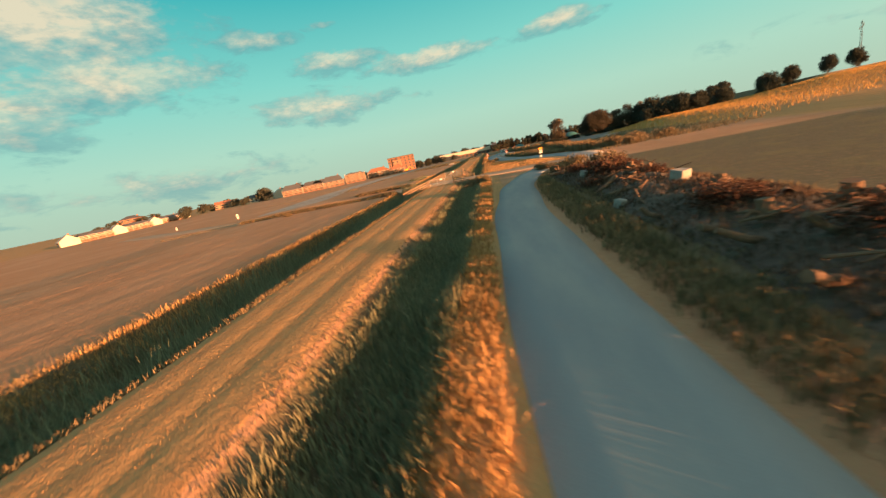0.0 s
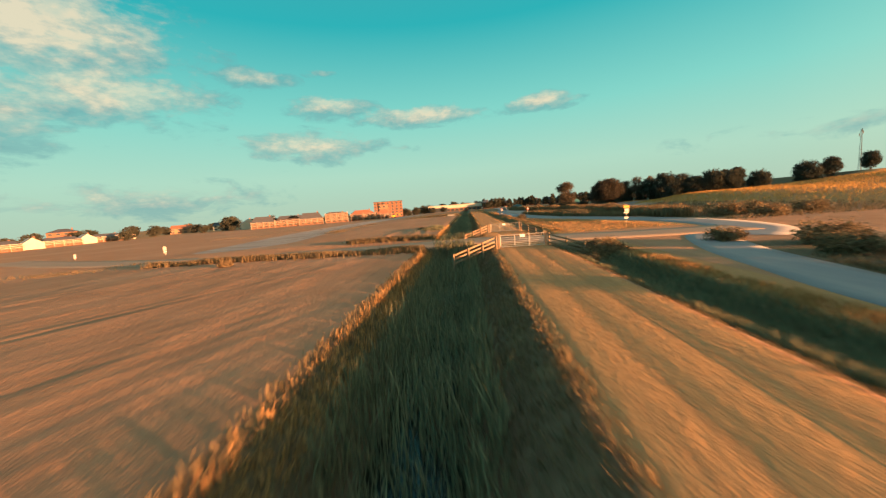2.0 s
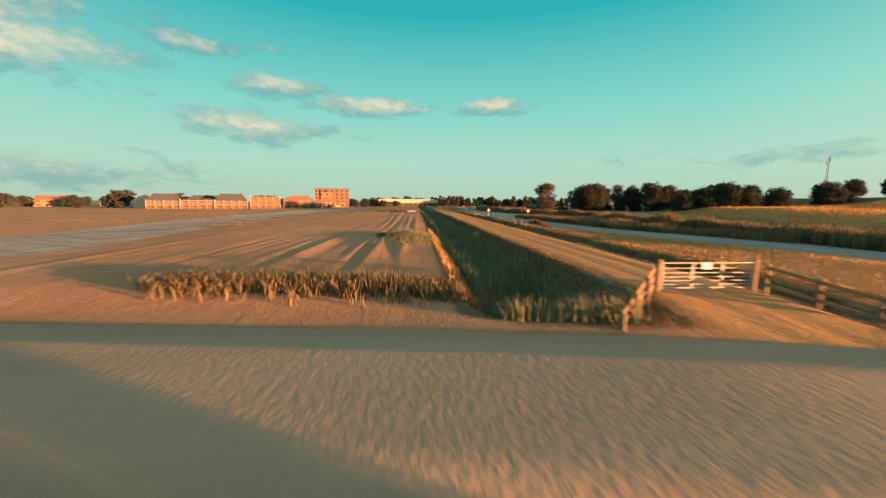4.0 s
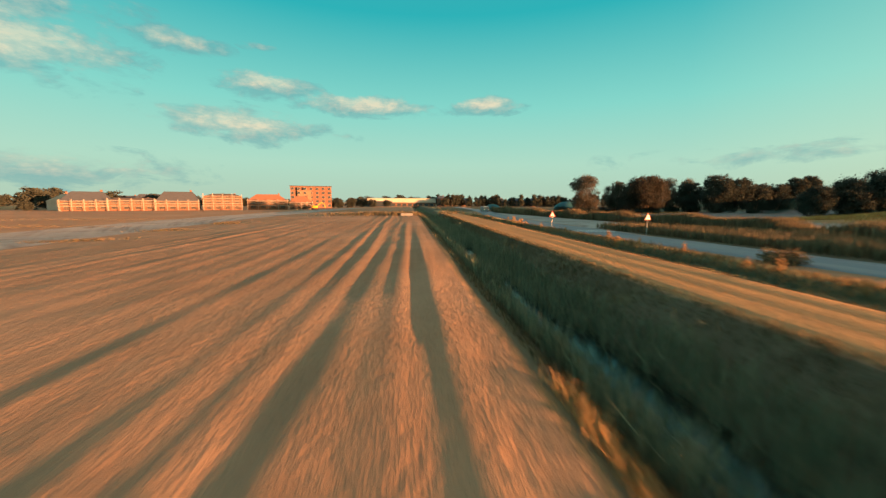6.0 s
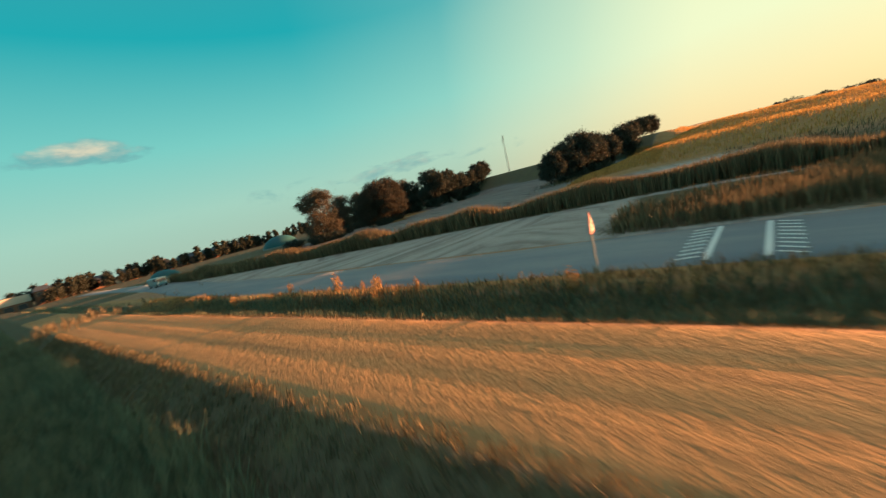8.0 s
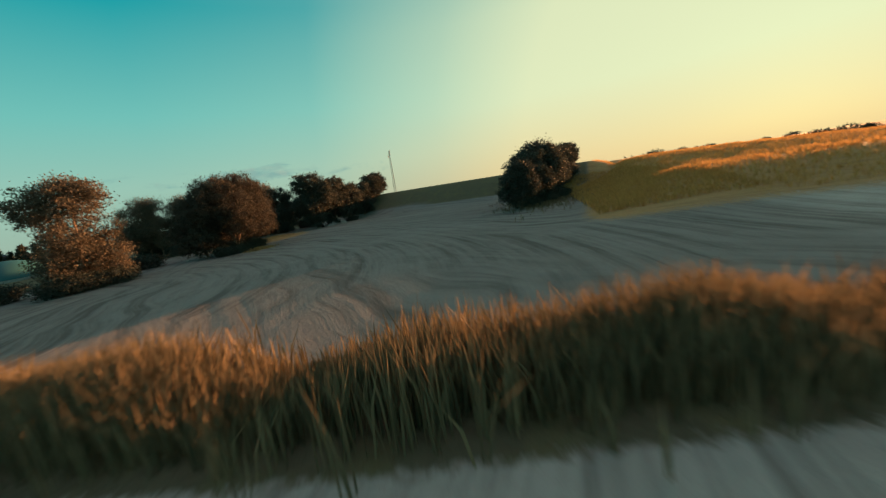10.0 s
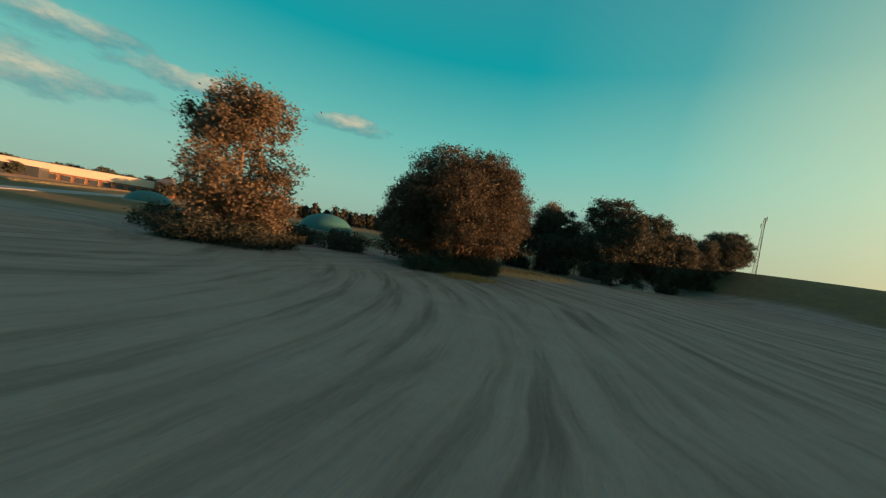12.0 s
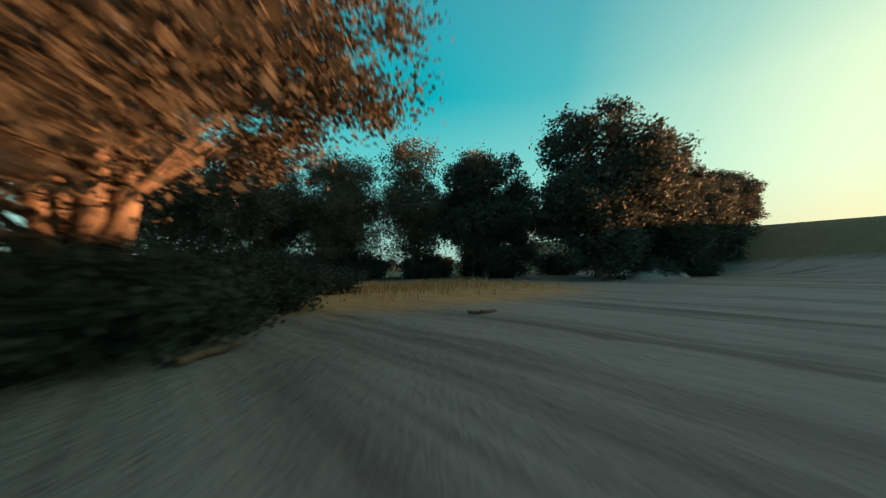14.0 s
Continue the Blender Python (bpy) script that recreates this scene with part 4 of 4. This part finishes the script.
def hazard_post(x, y, rz, s=1.0):
    t = thing("hazard_marker", (x, y, z_at(x, y)), "striped red and white hazard board on a short post", "road sign", "hazard markers", rz, s)
    part("pole", cyl(B(), (0, 0, -.2), (0, 0, .7), .04), m_galv, t)
    p = part("board", box(B(), (0, -.05, .85), (.42, .03, 1.0), bevel=.01), m_white, t)
    for k in range(3):
        part("stripe", box(B(), (0, -.07, .5 + k * .33), (.40, .008, .13), tilt=28), m_red, p)
    return t


route_sign(19.8, 25.8)
warning_sign(15.4, 91.2, 10)
warning_sign(7.8, 101.0, 5)
hazard_post(-65.4, 36.0, 20, 1.3)
hazard_post(-92, 42, 20)

for y0, side in ((97.3, 1), (95.6, -1)):
    t = thing("road_marking", (11.3, y0, -0.34), "worn white road marking of a speed table", "road marking", "road markings", -6)
    part("bar", box(B(), (0, 0, 0), (5.2, .22, .012)), m_white, t)
    for k in range(9):
        part("stripe", box(B(), (-2.3 + k * .57, side * .6, 0), (.12, .8, .012), rz=25 * side), m_white, t)

# ---------------------------------------------------------------- heap of uprooted trees by the lane
hv, hf = [], []
nu, nv = 70, 26
for i in range(nu):
    yy = -58 + 46 * i / (nu - 1)
    cx = float(np.interp(yy, [-58, -42, -28, -12], [18.3, 18.8, 19.2, 17.4]))
    env = math.sin(math.pi * min(1, max(0, i / (nu - 1)))) ** 0.5
    for j in range(nv):
        u = -1 + 2 * j / (nv - 1)
        x = cx + u * 4.0
        hgt = env * max(0, 1 - u * u) * (1.15 + 0.8 * noise.noise((x * .5, yy * .35, 1.7))) + 0.45 * env * (1 - abs(u)) * noise.noise((x * 1.7, yy * 1.7, 3.0))
        hv.append((x, yy, -0.55 + max(0, hgt) * 0.72))
for i in range(nu - 1):
    for j in range(nv - 1):
        a = i * nv + j
        hf.append((a, a + 1, a + nv + 1, a + nv))
tagged(new("debris_heap", mesh_from("debris_heap", hv, hf, m_rubble, False)), "long heap of dark soil, roots and brushwood beside the lane", "debris heap", kind="stuff")
rd = random.Random(77)


def heap_top(x, y):
    cx = float(np.interp(y, [-58, -42, -28, -12], [18.3, 18.8, 19.2, 17.4]))
    u = (x - cx) / 4.0
    return -0.55 + max(0, 1 - u * u) * 0.78


for k in range(46):
    y = rd.uniform(-54, -15)
    x = 18.7 + rd.uniform(-3.2, 3.0)
    z = heap_top(x, y)
    bm = B()
    L = rd.uniform(0.9, 2.6)
    a, e = rd.uniform(0, 6.28), rd.uniform(-.1, .7)
    d = Vector((math.cos(a) * math.cos(e), math.sin(a) * math.cos(e), math.sin(e)))
    r0 = rd.uniform(.05, .2)
    side = Vector((rd.uniform(-.1, .1), rd.uniform(-.1, .1), .06))
    limb(bm, [d * -L / 2, d * -L / 6 + side, d * L / 5 - side, d * L / 2], r0, r0 * rd.uniform(.5, .95), 9)
    if rd.random() < .5:
        p = d * L * .1
        limb(bm, [p, p + Vector((rd.uniform(-.5, .5), rd.uniform(-.5, .5), .5)), p + Vector((rd.uniform(-.9, .9), rd.uniform(-.9, .9), .8))], r0 * .5, r0 * .2, 6)
    me = bpy.data.meshes.new("log")
    bm.to_mesh(me)
    bm.free()
    me.materials.append(m_log)
    ob = new("log", me)
    ob.location = (x, y, z + .12)
    tagged(ob, "broken tree trunk lying on the debris heap", "log", "felled logs")


def stump(x, y, s, seed):
    r2 = random.Random(seed)
    s = s * 0.75
    t = thing("tree_stump", (x, y, heap_top(x, y) + .1), "uprooted tree stump with torn roots", "tree stump", "stumps", r2.uniform(0, 360), s)
    bm = B()
    limb(bm, [(0, 0, -.1), (.05, 0, .4), (.1, .05, .85)], .42, .34, 11)
    part("bole", bm, m_log, t)
    for k in range(7):
        a = k * .9 + r2.uniform(-.3, .3)
        bm = B()
        limb(bm, [(math.cos(a) * .2, math.sin(a) * .2, .15), (math.cos(a) * .7, math.sin(a) * .7, .2 + r2.uniform(-.1, .3)), (math.cos(a) * 1.2, math.sin(a) * 1.2, r2.uniform(-.2, .6))], .16, .04, 6)
        part("root", bm, m_log, t)


for k, (x, y, s) in enumerate(((16.0, -47, 1.0), (18.2, -40.5, .9), (16.8, -33, .8), (18.6, -27, 1.0), (19.4, -46, 1.1), (15.6, -52, .9))):
    stump(x + 1.4, y, s, 90 + k)
for x, y, s, lab in ((19.6, -36.5, .8, "square concrete block on the debris heap"), (17.0, -24, .6, "broken concrete lump in the heap"), (15.4, -38.5, .55, "broken concrete lump in the heap")):
    bm = box(B(), (0, 0, 0), (s * 1.2, s, s), bevel=.06)
    for v in bm.verts:
        v.co += Vector((noise.noise(v.co * 3), noise.noise(v.co * 3 + Vector((5, 0, 0))), noise.noise(v.co * 3 + Vector((0, 5, 0))))) * .12
    ob = part("concrete_block", bm, m_concrete)
    ob.matrix_world = pose(x, y, heap_top(x, y) + s * .35, 8, 5, 30)
    tagged(ob, lab, "concrete block", "concrete lumps")
brush = thing("brushwood", (19.0, -25, -.2), "pile of withered reddish branches with dead leaves", "brushwood", "brushwood piles")
bb = new("crown", crown_mesh("brush_leaves", blob_crown(51, 1.7, 2.3, -.3, 6), 120, 26, 0.2, m_leaf_red, 51, 0.4))
bb.parent = brush
part("branches", trunk_mesh(52, 1.8, .07, 1.9, 5, 5), m_log, brush)
for x, y, rz, s in ((16.2, -20, 60, .65), (18.5, -31, 150, .6), (16.9, -43.5, 30, .7), (18.0, -50, 220, .9), (15.2, -29.5, 80, .55), (19.8, -22.5, 10, .7)):
    c = copy_thing(brush, pose(x + 1.4, y, heap_top(x + 1.4, y) - .1, 0, 0, rz))
    c.scale = (s, s, s * 0.75)
heap_v = lambda x, y: -0.52 + 0.78 * np.clip(1 - ((x - np.interp(y, [-58, -42, -28, -12], [18.3, 18.8, 19.2, 17.4])) / 4.0) ** 2, 0, 1)
blades("heap_twigs", strip(5200, 15.0, 22.6, -57, -13, 63), 0.15, 0.45, 0.03, m_twig, "tangle of dead twigs and roots over the heap", 0.9, 64, 4, heap_v)
heap_xy = keep(strip(6000, 12.9, 23, -60, -10, 61), no_road)
blades("heap_weeds", heap_xy, 0.2, 0.55, 0.04, m_weed, "weeds growing round the debris heap", 0.5, 62, 3)
for k, (x, y, s) in enumerate(((77.6, 175.2, .6), (73.9, 171.9, .45), (83.8, 175.6, .5))):
    bm = B()
    limb(bm, [(-.9, 0, .1), (-.2, .1, .16), (.4, 0, .14), (1.0, -.15, .22)], .12, .08, 8)
    limb(bm, [(.2, 0, .14), (.5, .4, .3), (.9, .6, .35)], .06, .02, 6)
    ob = part("fallen_branch", bm, m_log)
    ob.matrix_world = pose(x, y, z_at(x, y), 0, 0, 40 + 70 * k) @ Matrix.Scale(s, 4)
    tagged(ob, "fallen dead branch on the sand", "branch", "fallen branches")
mv = [(112 + 5 * math.cos(a) * q + noise.noise((a, q, 0)), 181 + 2.2 * math.sin(a) * q, -.55 + max(0, 1.1 * (1 - q * q) + .35 * noise.noise((a * 2, q * 4, 5)) * (1 - q))) for q in (1, .8, .6, .4, .2, .01) for a in [k * 6.283 / 22 for k in range(22)]]
mf = [(i * 22 + k, i * 22 + (k + 1) % 22, (i + 1) * 22 + (k + 1) % 22, (i + 1) * 22 + k) for i in range(5) for k in range(22)]
tagged(new("soil_mound", mesh_from("soil_mound", mv, mf, m_concrete, True)), "low mound of pale soil below the alders", "soil mound")


# ---------------------------------------------------------------- buildings beyond the field
def window(parent, x, y, z, w, h):
    wn = part("window", box(B(), (x, y, z), (w + .2, .16, h + .2), bevel=.02), m_frame, parent)
    part("pane", box(B(), (x, y - .09, z), (w, .03, h)), m_glass, wn)


def gable_roof(w, d, h0, h1, over=.4, hip=0.0):
    bm = B()
    a = [bm.verts.new(v) for v in ((-w / 2 - over, -d / 2 - over, h0), (w / 2 + over, -d / 2 - over, h0), (w / 2 + over, d / 2 + over, h0), (-w / 2 - over, d / 2 + over, h0))]
    b = [bm.verts.new(v) for v in ((-w / 2 - over + hip, 0, h1), (w / 2 + over - hip, 0, h1))]
    bm.faces.new((a[0], a[1], b[1], b[0]))
    bm.faces.new((a[2], a[3], b[0], b[1]))
    bm.faces.new((a[1], a[2], b[1]))
    bm.faces.new((a[3], a[0], b[0]))
    bm.faces.new(a[::-1])
    return bm


def house(x, y, rz, w, d, h, rh, wall, roof, label, hip=0.0, scaffold=True, cols=4, storeys=2):
    h, rh = h * 0.84, rh * 0.84
    t = thing("house", (x, y, z_at(x, y) - .05), label, "house", "new houses", rz)
    part("wall", box(B(), (0, 0, h / 2), (w, d, h)), wall, t)
    rf = part("roof", gable_roof(w, d, h, h + rh, .4, hip), roof, t)
    part("chimney", box(B(), (w * .3, .8, h + rh * .75), (.8, .8, rh * .9), bevel=.03), m_brick, rf)
    for s in range(storeys):
        for c in range(cols):
            window(t, -w / 2 + w * (c + .5) / cols, -d / 2 - .02, h / storeys * (s + .55), w / cols * .5, h / storeys * .5)
    if scaffold:
        sc = thing("scaffold", (x, y, z_at(x, y) - .05), "tube scaffolding with plank decks against a new house", "scaffold", "scaffolds", rz)
        for c in range(cols + 1):
            xx = -w / 2 + w * c / cols
            for yy in (-d / 2 - .6, -d / 2 - 1.7):
                part("pole", box(B(), (xx, yy, h * .58), (.2, .2, h * 1.22)), m_scaf, sc)
        for s in range(1, storeys * 2):
            part("deck", box(B(), (0, -d / 2 - 1.15, h * s / (storeys * 2) * 1.05), (w + 1, 1.2, .26)), m_plank, sc)
            part("guard_rail", box(B(), (0, -d / 2 - 1.75, h * s / (storeys * 2) * 1.05 + 1.0), (w + 1, .1, .22)), m_scaf, sc)
    return t


house(-92, 268, 22, 20, 10, 6.0, 4.2, m_brick_pale, m_roof_red, "new brick house with hipped clay roof behind scaffolding", 5)
house(-110, 256, 22, 17, 10, 8.5, 1.6, m_brick, m_plank, "tall unfinished brick house wrapped in scaffolding", 4, True, 4, 3)
house(-127, 247, 24, 17, 10, 5.4, 5.6, m_brick, m_roof_dark, "new brick house with dark slate roof and dormer", 3)
house(-143, 240, 24, 17, 10, 5.8, 1.4, m_brick, m_plank, "half-built brick house behind scaffolding", 2)
house(-158, 233, 26, 16, 10, 5.2, 5.2, m_brick, m_roof_dark, "new brick house with dark roof behind scaffolding", 3)
house(-176, 243, -51, 9, 12, 5.0, 4.6, m_plaster, m_plaster, "white gabled house under construction", 0, False, 3)
for x, y, s in ((-150, 262, .7), (-133, 268, .6), (-118, 276, .55), (-100, 290, .6), (-205, 232, .5), (-213, 176, .5), (-226, 128, .55), (-190, 268, .6), (-183, 232, .35), (-168, 262, .8), (-126, 290, .75), (-141, 284, .7), (-70, 330, .6), (-62, 322, .5), (-245, 232, .7), (-196, 248, .9), (-255, 160, .7)):
    again(fart, x, y, x * 7 % 360, s)
house(-76, 276, 18, 12, 9, 4.6, 4.6, m_brick_pale, m_roof_red, "new house with bare orange roof boards", 4)
for k in range(7):
    if k % 2:
        house(-219 - 4.0 * k, 104 + 17 * k, 62, 15, 9, 3.6, 2.6, m_brick, m_roof_dark, "low brick terrace house behind scaffolding", 2, True, 4)
    else:
        house(-219 - 4.0 * k, 104 + 17 * k, -28, 9, 8, 3.2, 3.8, m_plaster, m_plaster, "white gabled terrace house under construction", 0, False, 3)
house(-300, 215, 45, 16, 14, 10, 3, m_brick, m_roof_dark, "brick tower house above the terrace", 6, False, 4, 3)
house(-262, 280, 40, 18, 10, 5.5, 3.5, m_brick_pale, m_roof_red, "pale house among garden trees", 2, False)
house(-236, 300, 35, 18, 10, 5.5, 3.5, m_plaster, m_roof_dark, "white house among garden trees", 2, False)
house(-200, 312, 30, 22, 10, 6, 3.5, m_brick, m_roof_dark, "dark-roofed house behind the site", 3, False)
house(-170, 300, 30, 24, 10, 6.5, 4, m_brick, m_roof_dark, "dark-roofed house behind the site", 3, False)
for k in range(8):
    house(26 + 15 * k, 392 - k, 0, 11, 9, 6, 3, m_brick if k % 2 else m_brick_pale, m_roof_dark if k % 3 else m_roof_red, "brick terrace house behind a poplar row", 1.5, False, 3)
house(16, 372, 0, 7, 12, 8, 3, m_brick, m_roof_dark, "narrow tall brick house beside the hall", 2, False, 2)

flat = thing("apartment_block", (-81.5, 322, -1.5), "five-storey brick apartment block with pale bays", "apartment block", rz=14)
part("wall", box(B(), (0, 0, 7.6), (27, 13, 15.2)), m_brick, flat)
part("roof", box(B(), (0, 0, 15.4), (27.8, 13.8, .5), bevel=.05), m_roof_dark, flat)
part("stair_bay", box(B(), (-4.5, -6.8, 6.2), (9, 1.6, 12.4), bevel=.05), m_brick_pale, flat, "pale brick bay")
for s in range(5):
    for c in range(7):
        window(flat, -12 + 4 * c, -6.55 if not (c in (1, 2)) else -7.65, 2.0 + 2.9 * s, 1.7, 1.5)

hall = thing("industrial_hall", (-18, 381, -1.4), "long low hall with pale sunlit cladding", "industrial hall", rz=0)
part("wall", box(B(), (0, 0, 3.9), (58, 20, 7.8)), m_brick, hall)
part("fascia", box(B(), (0, -10.2, 6.0), (58.6, .5, 3.6), bevel=.03), m_cladding, hall, "pale cladding band")
part("roof", box(B(), (0, 0, 7.9), (59, 21, .3)), m_roof_dark, hall)
for k in range(12):
    window(hall, -26 + 4.7 * k, -10.1, 2.2, 3.2, 2.4)
part("annex", box(B(), (-18, -15, 2.6), (20, 9, 5.2), bevel=.05), m_glass, hall, "dark glazed annex")


def dome(x, y, r, h):
    bm = B()
    bmesh.ops.create_uvsphere(bm, u_segments=36, v_segments=20, radius=1.0)
    for v in bm.verts:
        v.co = Vector((v.co.x * r, v.co.y * r, max(v.co.z, -.02) * h))
    d = thing("storage_dome", (x, y, -.7), "teal membrane dome of a slurry store", "storage dome", "domes")
    ob = part("cover", bm, m_teal, d)
    ob.data.polygons.foreach_set("use_smooth", [True] * len(ob.data.polygons))
    bm = B()
    bmesh.ops.create_cone(bm, cap_ends=True, segments=36, radius1=r * 1.02, radius2=r * 1.02, depth=1.4)
    part("ring_wall", bm, m_concrete, d)


dome(70, 236, 6.6, 4.6)
dome(33, 246, 4.5, 3.0)

mast = thing("radio_mast", (238, 212.7, z_at(238, 212.7)), "slim steel lattice radio mast", "radio mast")
bm = B()
H = 26.0
for k in range(3):
    a = k * 2.094
    cyl(bm, (math.cos(a) * .9, math.sin(a) * .9, -1), (math.cos(a) * .35, math.sin(a) * .35, H), .09, .06, 5)
part("legs", bm, m_steel_dark, mast)
bm = B()
for s in range(20):
    q0, q1 = .9 - .55 * s / 20, .9 - .55 * (s + 1) / 20
    for k in range(3):
        a, b = k * 2.094, (k + 1) * 2.094
        cyl(bm, (math.cos(a) * q0, math.sin(a) * q0, H * s / 20), (math.cos(b) * q1, math.sin(b) * q1, H * (s + 1) / 20), .045, n=4)
part("bracing", bm, m_steel_dark, mast)
for z, a in ((24, 0), (22.5, 2.1), (25.5, 4.2)):
    part("antenna", box(B(), (math.cos(a) * .9, math.sin(a) * .9, z), (.25, .25, 1.8), bevel=.03), m_steel_dark, mast)

cont = thing("container", (-279, 294, -1.5), "orange steel site container", "container", rz=30)
part("body", box(B(), (0, 0, 1.6), (8, 3, 3.2), bevel=.05), m_orange, cont)
for k in range(10):
    part("rib", box(B(), (-3.6 + .8 * k, -1.53, 1.6), (.25, .08, 2.8)), m_orange, cont)
cab = thing("excavator", (-66, 268, -1.5), "yellow excavator parked by the houses", "excavator", rz=20)
part("tracks", box(B(), (0, 0, .5), (3.4, 2.6, 1.0), bevel=.2), m_tyre, cab)
part("body", box(B(), (0, 0, 1.8), (3.0, 2.4, 1.5), bevel=.15), m_orange, cab)
part("cab", box(B(), (.7, -.6, 2.7), (1.3, 1.1, 1.5), bevel=.1), m_glass, cab)
bm = B()
limb(bm, [(1.4, .2, 2.2), (3.5, .2, 4.4), (5.2, .2, 3.2), (5.8, .2, 1.2)], .28, .2, 6)
part("boom", bm, m_orange, cab)
barrier = thing("concrete_barrier", (-13, 150, z_at(-13, 150)), "pale concrete slab at the end of the field", "concrete block")
part("slab", box(B(), (0, 0, .35), (3.2, .9, .7), bevel=.08), m_concrete, barrier)
ditch_bush_xy = keep(np.stack([np.random.RandomState(71).normal(-16, 9, 1500), np.random.RandomState(72).normal(158, 4, 1500)], 1), clear_cross)
blades("field_end_weeds", ditch_bush_xy, .5, 1.6, .08, m_weed, "weeds at the far end of the ploughed field", .4, 73, 3)


def van(x, y, rz):
    v = thing("van", (x, y, -.37), "grey-green delivery van parked at the roadside", "van", rz=rz)
    bm = box(B(), (0, 0, 1.2), (2.0, 4.9, 1.7), bevel=.18)
    part("body", bm, m_van, v)
    part("windscreen", box(B(), (0, -2.42, 1.55), (1.7, .12, .7), bevel=.03, rx=-12), m_glass, v)
    for a in (-1, 1):
        part("side_window", box(B(), (a * 1.0, -1.5, 1.6), (.04, 1.0, .6), bevel=.01), m_glass, v)
        part("headlight", box(B(), (a * .75, -2.46, .85), (.35, .06, .22), bevel=.02), m_white, v)
        for b in (-1.5, 1.5):
            w = part("wheel", cyl(B(), (a * .85, b, .36), (a * 1.05, b, .36), .36, n=18), m_tyre, v)
            part("rim", cyl(B(), (a * 1.04, b, .36), (a * 1.07, b, .36), .2, n=14), m_galv, w)


van(18.0, 196, 5)

# tall single plants along the verge
weed = thing("thistle", (6.7, 116.3, z_at(6.7, 116.3)), "tall dry thistle plant on the verge", "wild plant", "tall weeds")
for k in range(6):
    a = k * 1.05
    bm = B()
    limb(bm, [(0, 0, -.1), (math.cos(a) * .08, math.sin(a) * .08, .6), (math.cos(a) * .28, math.sin(a) * .28, 1.25)], .018, .008, 5)
    part("stem", bm, m_straw, weed)
cr = new("leaves", crown_mesh("thistle_leaves", [(0, 0, .9, .3, .3, .5)], 26, 14, .09, m_straw, 81, .12))
cr.parent = weed
_r = random.Random(9)
for k in range(34):
    y = _r.uniform(60, 150)
    again(weed, 6.7 + _r.uniform(-1.0, 1.0), y, _r.uniform(0, 360), _r.uniform(.4, .85))
